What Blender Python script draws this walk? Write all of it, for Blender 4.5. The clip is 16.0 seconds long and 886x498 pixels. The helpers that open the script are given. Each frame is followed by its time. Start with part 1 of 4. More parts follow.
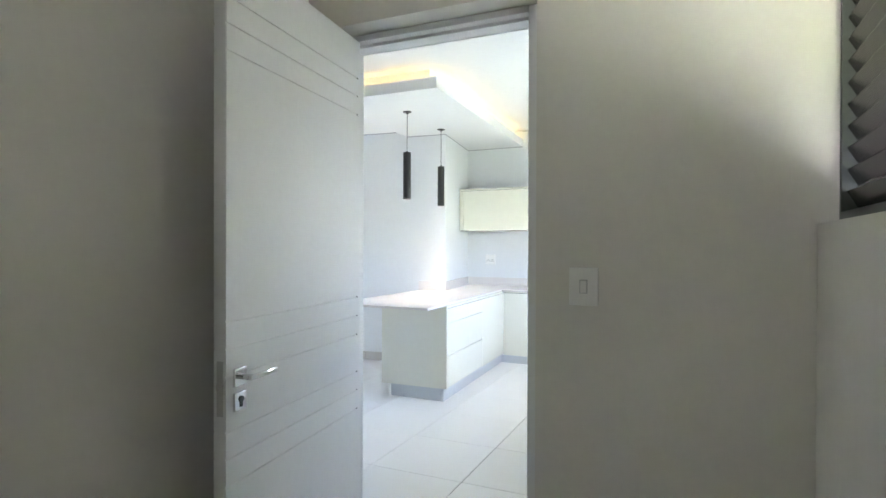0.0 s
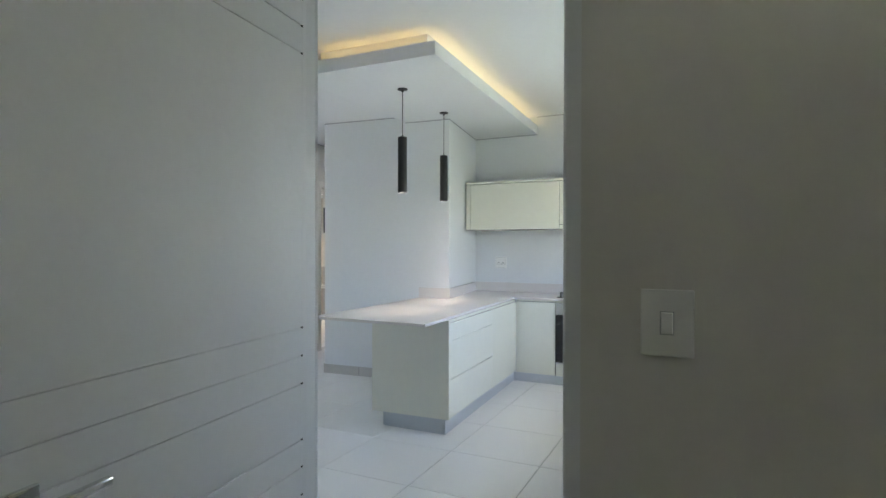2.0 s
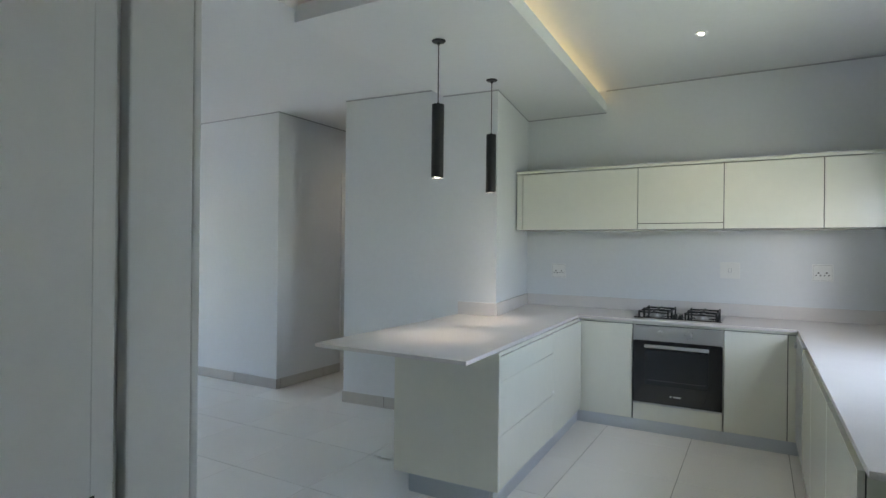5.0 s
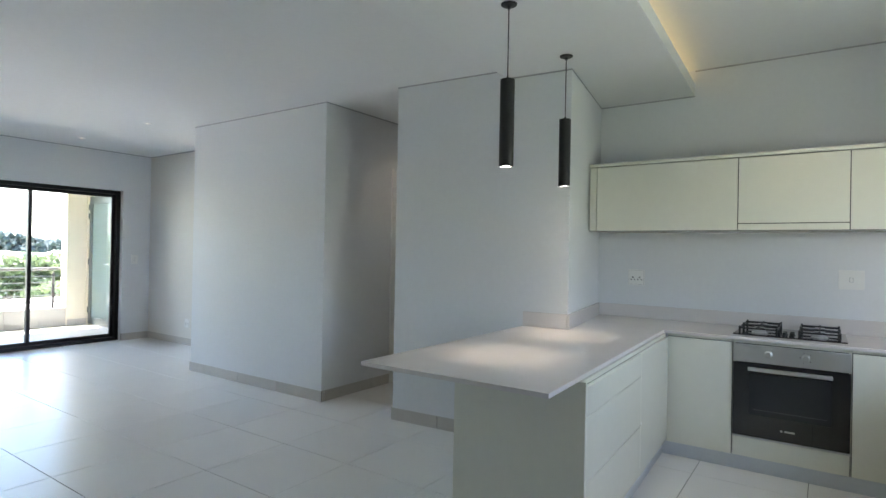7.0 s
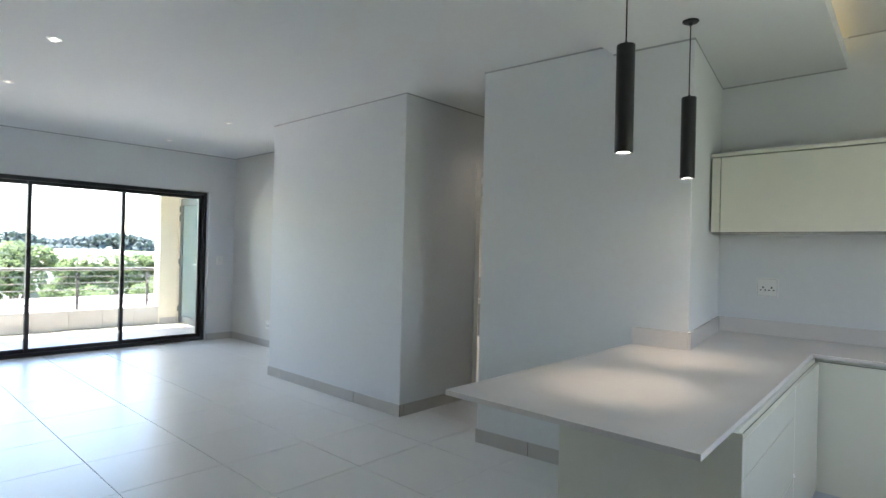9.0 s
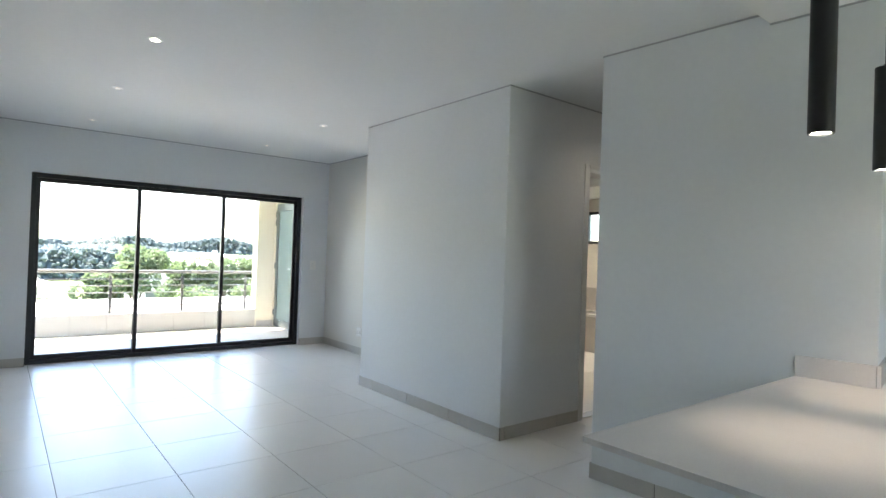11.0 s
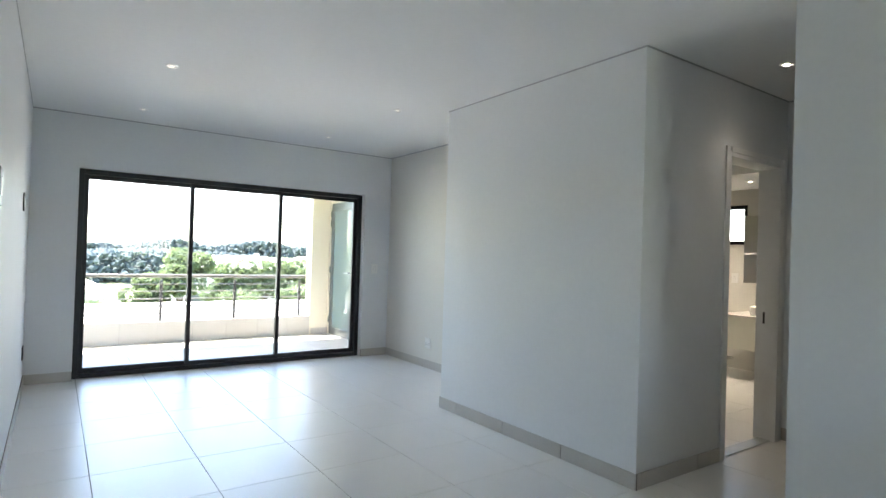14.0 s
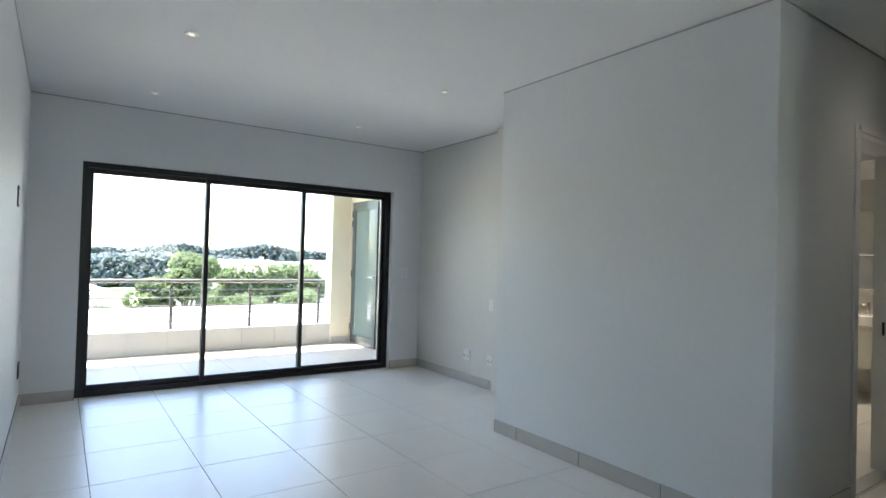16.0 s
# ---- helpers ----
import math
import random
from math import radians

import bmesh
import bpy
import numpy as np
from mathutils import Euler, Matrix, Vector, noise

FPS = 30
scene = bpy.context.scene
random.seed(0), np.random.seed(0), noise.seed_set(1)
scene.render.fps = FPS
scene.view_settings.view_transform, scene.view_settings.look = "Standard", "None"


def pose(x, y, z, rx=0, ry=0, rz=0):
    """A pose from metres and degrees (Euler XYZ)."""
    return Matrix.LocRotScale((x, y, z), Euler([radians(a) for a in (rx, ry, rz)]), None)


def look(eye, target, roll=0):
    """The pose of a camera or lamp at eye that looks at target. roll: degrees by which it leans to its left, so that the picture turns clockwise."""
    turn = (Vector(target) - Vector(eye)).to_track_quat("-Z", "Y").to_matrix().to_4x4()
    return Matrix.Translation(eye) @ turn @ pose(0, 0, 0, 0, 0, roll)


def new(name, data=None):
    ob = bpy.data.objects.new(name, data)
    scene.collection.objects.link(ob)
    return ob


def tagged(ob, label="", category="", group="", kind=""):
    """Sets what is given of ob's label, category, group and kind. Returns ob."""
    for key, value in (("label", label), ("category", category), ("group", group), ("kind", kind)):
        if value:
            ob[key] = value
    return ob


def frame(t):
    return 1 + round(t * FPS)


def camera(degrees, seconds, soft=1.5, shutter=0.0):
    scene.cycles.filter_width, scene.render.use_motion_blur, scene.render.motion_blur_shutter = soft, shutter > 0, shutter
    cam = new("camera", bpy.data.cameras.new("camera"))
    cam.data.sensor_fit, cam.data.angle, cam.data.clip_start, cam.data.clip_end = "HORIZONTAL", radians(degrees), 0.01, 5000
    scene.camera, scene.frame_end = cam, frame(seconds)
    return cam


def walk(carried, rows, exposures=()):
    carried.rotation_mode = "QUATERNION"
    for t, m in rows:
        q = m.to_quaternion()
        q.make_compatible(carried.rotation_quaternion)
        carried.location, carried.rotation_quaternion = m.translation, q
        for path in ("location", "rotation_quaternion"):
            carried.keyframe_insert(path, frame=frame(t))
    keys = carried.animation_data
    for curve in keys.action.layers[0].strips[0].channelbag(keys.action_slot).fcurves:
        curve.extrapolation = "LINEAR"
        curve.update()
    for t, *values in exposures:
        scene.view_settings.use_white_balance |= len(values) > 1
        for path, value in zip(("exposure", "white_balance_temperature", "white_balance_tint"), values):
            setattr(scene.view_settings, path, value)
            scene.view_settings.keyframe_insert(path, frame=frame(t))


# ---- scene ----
cam = camera(77.1, 16.0)
PATH = [
    (0, (-0.605, 0.917, 1.324), (-1.435, 2.737, 1.312), 0.2),
    (0.5, (-0.671, 1.12, 1.334), (-1.503, 2.938, 1.321), -0.1),
    (1, (-0.703, 1.284, 1.331), (-1.555, 3.093, 1.318), -0.2),
    (1.5, (-0.808, 1.49, 1.332), (-1.66, 3.299, 1.322), 0.1),
    (2, (-0.883, 1.676, 1.337), (-1.745, 3.48, 1.325), 0.1),
    (2.5, (-0.963, 1.86, 1.339), (-1.842, 3.656, 1.327), 0.2),
    (3, (-1.061, 2.032, 1.341), (-1.95, 3.824, 1.332), 0.4),
    (3.5, (-1.146, 2.207, 1.34), (-2.048, 3.991, 1.332), 0.5),
    (4, (-1.223, 2.369, 1.337), (-2.15, 4.141, 1.331), 0.5),
    (6.5, (-1.672, 2.963, 1.333), (-2.767, 4.637, 1.341), 1.0),
    (7, (-1.745, 3.044, 1.327), (-2.881, 4.691, 1.336), 1.1),
    (7.5, (-1.832, 3.148, 1.326), (-3.016, 4.76, 1.336), 1.1),
    (8, (-1.91, 3.236, 1.335), (-3.145, 4.809, 1.346), 1.2),
    (8.5, (-1.994, 3.311, 1.327), (-3.29, 4.834, 1.342), 1.4),
    (9, (-2.078, 3.366, 1.343), (-3.433, 4.837, 1.35), 1.4),
    (9.5, (-2.152, 3.417, 1.33), (-3.57, 4.827, 1.341), 1.5),
    (12, (-2.714, 3.578, 1.354), (-4.319, 4.77, 1.369), 1.9),
    (12.5, (-2.857, 3.578, 1.354), (-4.47, 4.761, 1.366), 1.7),
    (13, (-3.025, 3.594, 1.35), (-4.649, 4.761, 1.365), 1.7),
    (13.5, (-3.194, 3.605, 1.347), (-4.826, 4.761, 1.364), 1.8),
    (14, (-3.363, 3.622, 1.334), (-5.003, 4.767, 1.358), 1.8),
    (14.5, (-3.557, 3.646, 1.345), (-5.202, 4.784, 1.366), 1.7),
    (15, (-3.734, 3.631, 1.333), (-5.377, 4.772, 1.359), 1.6),
    (15.5, (-3.932, 3.626, 1.34), (-5.573, 4.767, 1.368), 1.6),
    (16, (-4.111, 3.65, 1.312), (-5.757, 4.786, 1.347), 1.6),
]
EXPOSURES = [(0.0, 5.0, 6450, 17), (1.0, 4.5, 6450, 16), (2.0, 4.0, 6450, 15), (3.0, 3.5, 6500, 13), (4.0, 3.45, 6500, 13), (7.0, 3.5, 6600, 13), (9.5, 3.4, 6700, 13), (13.0, 3.58, 6800, 13), (16.0, 3.1, 6700, 12)]
walk(cam, [(t, look(eye, target, roll)) for t, eye, target, roll in PATH], EXPOSURES)

# ---------------------------------------------------------------- world, sun, exposure
world = bpy.data.worlds.new("world")
scene.world = world
world.use_nodes = True
wn = world.node_tree
wn.nodes.clear()
sky = wn.nodes.new("ShaderNodeTexSky")
sky.sky_type = "NISHITA"
sky.sun_disc = False
sky.sun_elevation = radians(64)
sky.sun_rotation = radians(230)
sky.air_density = 1.0
sky.dust_density = 0.8
bg = wn.nodes.new("ShaderNodeBackground")
bg.inputs["Strength"].default_value = 0.15
wo = wn.nodes.new("ShaderNodeOutputWorld")
wn.links.new(sky.outputs[0], bg.inputs["Color"])
wn.links.new(bg.outputs[0], wo.inputs["Surface"])

sun_data = bpy.data.lights.new("sun", "SUN")
sun_data.energy, sun_data.angle, sun_data.color = 5.0, radians(0.6), (1.0, 0.95, 0.87)
sun = new("sun", sun_data)
sun.matrix_world = look((-30, -12, 60), (-10, 5, 0))


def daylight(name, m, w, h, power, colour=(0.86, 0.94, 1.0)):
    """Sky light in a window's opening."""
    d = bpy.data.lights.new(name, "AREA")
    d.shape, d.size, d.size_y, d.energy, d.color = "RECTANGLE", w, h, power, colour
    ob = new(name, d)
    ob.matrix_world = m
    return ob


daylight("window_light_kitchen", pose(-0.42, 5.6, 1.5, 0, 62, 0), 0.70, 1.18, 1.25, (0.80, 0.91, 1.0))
daylight("window_light_louvres", pose(0.70, 1.45, 2.0, 0, 80, 0), 1.8, 4.0, 41.0, (1.0, 0.965, 0.955))

# ---------------------------------------------------------------- materials
def mat(name, colour, rough=0.5, metal=0.0, grain=0.0, grain_scale=40.0, blotch=0.0, blotch_scale=2.0, bump=0.0,
        bump_scale=120.0, rough_var=0.0, each=0.0, coat=0.0, spec=0.5):
    """A principled surface with variation at two scales, fine relief and a random shade for each piece."""
    m = bpy.data.materials.new(name)
    m.use_nodes = True
    nt = m.node_tree
    b = nt.nodes["Principled BSDF"]
    b.inputs["Roughness"].default_value = rough
    b.inputs["Metallic"].default_value = metal
    b.inputs["Coat Weight"].default_value = coat
    b.inputs["Specular IOR Level"].default_value = spec
    pos = nt.nodes.new("ShaderNodeTexCoord").outputs["Object"]
    if each:
        geo = nt.nodes.new("ShaderNodeNewGeometry")
        pos = geo.outputs["Position"]

    def noise_at(scale, detail=4.0):
        n = nt.nodes.new("ShaderNodeTexNoise")
        n.inputs["Scale"].default_value, n.inputs["Detail"].default_value = scale, detail
        nt.links.new(pos, n.inputs["Vector"])
        return n.outputs["Fac"]

    def span(value, lo, hi):
        r = nt.nodes.new("ShaderNodeMapRange")
        r.inputs["From Min"].default_value, r.inputs["From Max"].default_value = 0.3, 0.7
        r.inputs["To Min"].default_value, r.inputs["To Max"].default_value = lo, hi
        nt.links.new(value, r.inputs["Value"])
        return r.outputs["Result"]

    factor = None
    for amount, scale in ((grain, grain_scale), (blotch, blotch_scale)):
        if amount:
            f = span(noise_at(scale), 1 - amount, 1 + amount)
            if factor is None:
                factor = f
            else:
                mul = nt.nodes.new("ShaderNodeMath")
                mul.operation = "MULTIPLY"
                nt.links.new(factor, mul.inputs[0])
                nt.links.new(f, mul.inputs[1])
                factor = mul.outputs[0]
    if each:
        info = nt.nodes.new("ShaderNodeObjectInfo")
        r = nt.nodes.new("ShaderNodeMapRange")
        r.inputs["To Min"].default_value, r.inputs["To Max"].default_value = 1 - each, 1 + each
        nt.links.new(info.outputs["Random"], r.inputs["Value"])
        if factor is None:
            factor = r.outputs["Result"]
        else:
            mul = nt.nodes.new("ShaderNodeMath")
            mul.operation = "MULTIPLY"
            nt.links.new(factor, mul.inputs[0])
            nt.links.new(r.outputs["Result"], mul.inputs[1])
            factor = mul.outputs[0]
    if factor is None:
        b.inputs["Base Color"].default_value = (*colour, 1)
    else:
        sc = nt.nodes.new("ShaderNodeVectorMath")
        sc.operation = "SCALE"
        sc.inputs[0].default_value = colour
        nt.links.new(factor, sc.inputs["Scale"])
        nt.links.new(sc.outputs[0], b.inputs["Base Color"])
    if rough_var:
        nt.links.new(span(noise_at(6.0), rough - rough_var, rough + rough_var), b.inputs["Roughness"])
    if bump:
        bp = nt.nodes.new("ShaderNodeBump")
        bp.inputs["Strength"].default_value, bp.inputs["Distance"].default_value = bump, 0.002
        nt.links.new(noise_at(bump_scale, 6.0), bp.inputs["Height"])
        nt.links.new(bp.outputs[0], b.inputs["Normal"])
    return m


def glow(name, colour, strength):
    m = bpy.data.materials.new(name)
    m.use_nodes = True
    b = m.node_tree.nodes["Principled BSDF"]
    b.inputs["Base Color"].default_value = (*colour, 1)
    b.inputs["Emission Color"].default_value = (*colour, 1)
    b.inputs["Emission Strength"].default_value = strength
    return m


def glass(name, colour=(1, 1, 1), rough=0.0, clear=1.0):
    """Thin flat glass: clear, with a reflection that grows towards grazing angles."""
    m = bpy.data.materials.new(name)
    m.use_nodes = True
    nt = m.node_tree
    nt.nodes.remove(nt.nodes["Principled BSDF"])
    tr = nt.nodes.new("ShaderNodeBsdfTransparent")
    tr.inputs["Color"].default_value = (*colour, 1)
    through_part = tr.outputs[0]
    if clear < 1.0:
        df = nt.nodes.new("ShaderNodeBsdfTranslucent")
        df.inputs["Color"].default_value = (*colour, 1)
        mx = nt.nodes.new("ShaderNodeMixShader")
        mx.inputs[0].default_value = 1 - clear
        nt.links.new(tr.outputs[0], mx.inputs[1])
        nt.links.new(df.outputs[0], mx.inputs[2])
        through_part = mx.outputs[0]
    gl = nt.nodes.new("ShaderNodeBsdfGlossy")
    gl.inputs["Roughness"].default_value = rough
    fr = nt.nodes.new("ShaderNodeFresnel")
    fr.inputs["IOR"].default_value = 1.45
    mix = nt.nodes.new("ShaderNodeMixShader")
    nt.links.new(fr.outputs[0], mix.inputs[0])
    nt.links.new(through_part, mix.inputs[1])
    nt.links.new(gl.outputs[0], mix.inputs[2])
    nt.links.new(mix.outputs[0], nt.nodes["Material Output"].inputs["Surface"])
    return m


PAINT = mat("wall_paint", (0.72, 0.735, 0.745), 0.6, grain=0.012, grain_scale=30, blotch=0.02, blotch_scale=0.8, bump=0.12, bump_scale=160)
WARM_PAINT = mat("warm_wall_paint", (0.71, 0.69, 0.645), 0.6, grain=0.012, grain_scale=30, blotch=0.025, blotch_scale=0.9, bump=0.15, bump_scale=150)
CEIL = mat("ceiling_paint", (0.78, 0.79, 0.79), 0.75, grain=0.01, grain_scale=25, blotch=0.015, blotch_scale=0.6, bump=0.08, bump_scale=140)
TILE = mat("porcelain_tile", (0.77, 0.76, 0.735), 0.30, grain=0.008, grain_scale=60, blotch=0.010, blotch_scale=2.5, bump=0.015, bump_scale=40, rough_var=0.02, each=0.012, spec=0.6)
GROUT = mat("grout", (0.16, 0.145, 0.13), 0.9, grain=0.2, grain_scale=60)
SKIRT = mat("skirting_tile", (0.50, 0.475, 0.44), 0.35, grain=0.03, grain_scale=80, blotch=0.04, blotch_scale=4, each=0.03)
CREAM = mat("cream_gloss_lacquer", (0.75, 0.745, 0.65), 0.22, grain=0.01, grain_scale=20, blotch=0.012, blotch_scale=1.5, bump=0.02, bump_scale=15, coat=0.3)
# near-black that stands in for shade in gaps and grooves
SHADOW = mat("painted_shade", (0.05, 0.05, 0.045), 0.8)
QUARTZ = mat("quartz_worktop", (0.72, 0.68, 0.655), 0.24, grain=0.05, grain_scale=260, blotch=0.02, blotch_scale=5)
ALU = mat("brushed_plinth_aluminium", (0.52, 0.55, 0.58), 0.38, metal=0.25, grain=0.03, grain_scale=120)
STEEL = mat("stainless_steel", (0.55, 0.55, 0.54), 0.38, metal=1.0, grain=0.04, grain_scale=200, rough_var=0.05)
CHROME = mat("chrome", (0.75, 0.75, 0.75), 0.08, metal=1.0)
BLACKGLASS = mat("black_oven_glass", (0.008, 0.008, 0.009), 0.05, coat=0.5)
IRON = mat("cast_iron", (0.02, 0.02, 0.02), 0.55, grain=0.2, grain_scale=200, bump=0.2)
BLACK = mat("matt_black_metal", (0.012, 0.012, 0.013), 0.42, grain=0.1, grain_scale=90)
FRAME = mat("charcoal_aluminium", (0.018, 0.02, 0.024), 0.4, metal=0.2, grain=0.08, grain_scale=90)
GREYALU = mat("grey_aluminium", (0.09, 0.10, 0.10), 0.4, metal=0.3, grain=0.05, grain_scale=80)
PLASTIC = mat("white_plastic", (0.80, 0.80, 0.78), 0.3, grain=0.01, grain_scale=60)
# grey that stands in for thin lines of shade
SHADOWLINE = mat("painted_shadow_line", (0.40, 0.41, 0.42), 0.8, grain=0.05, grain_scale=60)
DARK = mat("dark_slot", (0.02, 0.02, 0.02), 0.7)
DOORWHITE = mat("door_enamel", (0.76, 0.765, 0.76), 0.5, grain=0.012, grain_scale=40, blotch=0.02, blotch_scale=1.5, bump=0.06, bump_scale=90)
LOUVRE = mat("dark_louvre", (0.035, 0.028, 0.03), 0.25, grain=0.12, grain_scale=40)
RAILSTEEL = mat("rail_steel", (0.22, 0.21, 0.20), 0.35, metal=0.7, grain=0.05, grain_scale=100)
PLASTER = mat("cream_plaster", (0.72, 0.66, 0.55), 0.85, grain=0.04, grain_scale=30, blotch=0.04, blotch_scale=1.5, bump=0.3, bump_scale=80)
BALTILE = mat("balcony_tile", (0.44, 0.42, 0.395), 0.5, grain=0.04, grain_scale=50, blotch=0.05, blotch_scale=3, each=0.03)
CERAMIC = mat("white_ceramic", (0.82, 0.81, 0.78), 0.1)
MIRROR = mat("mirror_silver", (0.9, 0.9, 0.9), 0.01, metal=1.0)
GLASS = glass("clear_glass", (0.97, 0.99, 0.99))
# pale green translucent tint stands in for reflections of sky and trees
TINTED = glass("reflection_tint_glass", (0.76, 0.83, 0.81), 0.05, 0.7)
LEAF = mat("leaves", (0.10, 0.135, 0.075), 0.6, grain=0.35, grain_scale=3, blotch=0.3, blotch_scale=0.5)
lt = LEAF.node_tree
trl = lt.nodes.new("ShaderNodeBsdfTranslucent")
trl.inputs["Color"].default_value = (0.17, 0.23, 0.10, 1)
lmx = lt.nodes.new("ShaderNodeMixShader")
lmx.inputs[0].default_value = 0.45
lt.links.new(lt.nodes["Principled BSDF"].outputs[0], lmx.inputs[1])
lt.links.new(trl.outputs[0], lmx.inputs[2])
lt.links.new(lmx.outputs[0], lt.nodes["Material Output"].inputs["Surface"])
BARK = mat("bark", (0.12, 0.09, 0.07), 0.9, grain=0.3, grain_scale=10, bump=0.5, bump_scale=20)
# foliage shifted to blue to imitate the haze of distance
HAZEWOOD = mat("far_woods", (0.055, 0.075, 0.078), 0.9, grain=0.35, grain_scale=0.35, blotch=0.3, blotch_scale=0.04)
GRASS = mat("grass_ground", (0.16, 0.19, 0.09), 0.95, grain=0.25, grain_scale=0.8, blotch=0.25, blotch_scale=0.06)
ROOF = mat("pale_roof", (0.62, 0.58, 0.54), 0.7, grain=0.1, grain_scale=4, blotch=0.08, blotch_scale=0.5)
HOUSEWALL = mat("house_plaster", (0.68, 0.64, 0.57), 0.85, grain=0.06, grain_scale=3)
WARM_LED = glow("warm_led", (1.0, 0.74, 0.32), 0.22)
LAMP = glow("lamp_lens", (1.0, 0.93, 0.80), 5.0)
DIMLAMP = glow("dim_lamp_lens", (1.0, 0.93, 0.82), 0.2)


# ---------------------------------------------------------------- building helpers
def cube(bm, x0, x1, y0, y1, z0, z1, bevel=0.0, m=None):
    """A box, with its edges rounded by bevel, added to bm."""
    r = bmesh.ops.create_cube(bm, size=1.0)
    vs = r["verts"]
    t = Matrix.Translation(((x0 + x1) / 2, (y0 + y1) / 2, (z0 + z1) / 2)) @ Matrix.Diagonal((x1 - x0, y1 - y0, z1 - z0, 1))
    bmesh.ops.transform(bm, matrix=(m @ t if m else t), verts=vs)
    if bevel:
        es = list({e for v in vs for e in v.link_edges})
        bmesh.ops.bevel(bm, geom=es, offset=bevel, segments=2, profile=0.5, affect="EDGES")


def rod(bm, p, q, r0, r1=None, seg=20, caps=True):
    """A round bar from p to q."""
    p, q = Vector(p), Vector(q)
    d = q - p
    m = Matrix.Translation((p + q) / 2) @ d.to_track_quat("Z", "Y").to_matrix().to_4x4()
    bmesh.ops.create_cone(bm, cap_ends=caps, segments=seg, radius1=r0, radius2=r0 if r1 is None else r1, depth=d.length, matrix=m)


def lathe(bm, profile, seg=28, m=None):
    """A body of revolution about z from (radius, height) pairs."""
    rings = []
    for r, z in profile:
        ring = []
        for i in range(seg):
            a = 2 * math.pi * i / seg
            v = Vector((r * math.cos(a), r * math.sin(a), z))
            ring.append(bm.verts.new(m @ v if m else v))
        rings.append(ring)
    for a, b in zip(rings, rings[1:]):
        for i in range(seg):
            bm.faces.new((a[i], a[(i + 1) % seg], b[(i + 1) % seg], b[i]))
    bm.faces.new(rings[0][::-1])
    bm.faces.new(rings[-1])
    bmesh.ops.recalc_face_normals(bm, faces=bm.faces)


def mesh_of(name, bm, material, smooth=False):
    me = bpy.data.meshes.new(name)
    bm.to_mesh(me)
    bm.free()
    me.materials.append(material)
    if smooth:
        for p in me.polygons:
            p.use_smooth = True
        me.set_sharp_from_angle(angle=radians(20))
    return me


def part(name, bm, material, parent=None, label="", smooth=False):
    ob = new(name, mesh_of(name, bm, material, smooth))
    ob.parent = parent
    if label:
        tagged(ob, label)
    return ob


def thing(name, at, label, category, group="", turn=0):
    ob = new(name)
    ob.matrix_world = pose(*at, 0, 0, turn)
    ob.empty_display_size = 0.1
    return tagged(ob, label, category, group)


def structure(name, bm, material, label, category):
    return tagged(part(name, bm, material), label, category, "", "structure")


def box_part(name, dims, material, parent=None, bevel=0.0, label="", m=None):
    bm = bmesh.new()
    cube(bm, *dims, bevel, m)
    return part(name, bm, material, parent, label, smooth=bevel > 0)


def slab_with_holes(axis, a0, a1, t0, t1, z0, z1, holes=()):
    """A wall along axis (x or y) from a0 to a1, between t0 and t1 across, with openings (a, a, z, z) cut through it."""
    aa = sorted({a0, a1, *[v for h in holes for v in h[:2]]})
    zz = sorted({z0, z1, *[v for h in holes for v in h[2:]]})
    aa = [a for a in aa if a0 <= a <= a1]
    zz = [z for z in zz if z0 <= z <= z1]

    def solid(i, k):
        if not (0 <= i < len(aa) - 1 and 0 <= k < len(zz) - 1):
            return False
        a, z = (aa[i] + aa[i + 1]) / 2, (zz[k] + zz[k + 1]) / 2
        return not any(h[0] < a < h[1] and h[2] < z < h[3] for h in holes)

    bm, known = bmesh.new(), {}

    def v(a, t, z):
        key = (a, t, z)
        if key not in known:
            known[key] = bm.verts.new((a, t, z) if axis == "x" else (t, a, z))
        return known[key]

    for i in range(len(aa) - 1):
        for k in range(len(zz) - 1):
            if not solid(i, k):
                continue
            a, b, c, d = aa[i], aa[i + 1], zz[k], zz[k + 1]
            bm.faces.new((v(a, t0, c), v(b, t0, c), v(b, t0, d), v(a, t0, d)))
            bm.faces.new((v(a, t1, d), v(b, t1, d), v(b, t1, c), v(a, t1, c)))
            if not solid(i - 1, k):
                bm.faces.new((v(a, t1, c), v(a, t0, c), v(a, t0, d), v(a, t1, d)))
            if not solid(i + 1, k):
                bm.faces.new((v(b, t0, c), v(b, t1, c), v(b, t1, d), v(b, t0, d)))
            if not solid(i, k - 1):
                bm.faces.new((v(a, t1, c), v(b, t1, c), v(b, t0, c), v(a, t0, c)))
            if not solid(i, k + 1):
                bm.faces.new((v(a, t0, d), v(b, t0, d), v(b, t1, d), v(a, t1, d)))
    bmesh.ops.recalc_face_normals(bm, faces=bm.faces)
    return bm


def prism(corners, z0, z1):
    """An upright block over a plan polygon."""
    bm = bmesh.new()
    lo = [bm.verts.new((x, y, z0)) for x, y in corners]
    hi = [bm.verts.new((x, y, z1)) for x, y in corners]
    n = len(corners)
    bm.faces.new(lo[::-1])
    bm.faces.new(hi)
    for i in range(n):
        bm.faces.new((lo[i], lo[(i + 1) % n], hi[(i + 1) % n], hi[i]))
    bmesh.ops.recalc_face_normals(bm, faces=bm.faces)
    return bm


def wall(name, axis, a0, a1, t0, t1, z1, holes=(), material=None, label="painted plaster wall, pale cool grey"):
    return structure(name, slab_with_holes(axis, a0, a1, t0, t1, -0.08, z1, holes), material or PAINT, label, "wall")


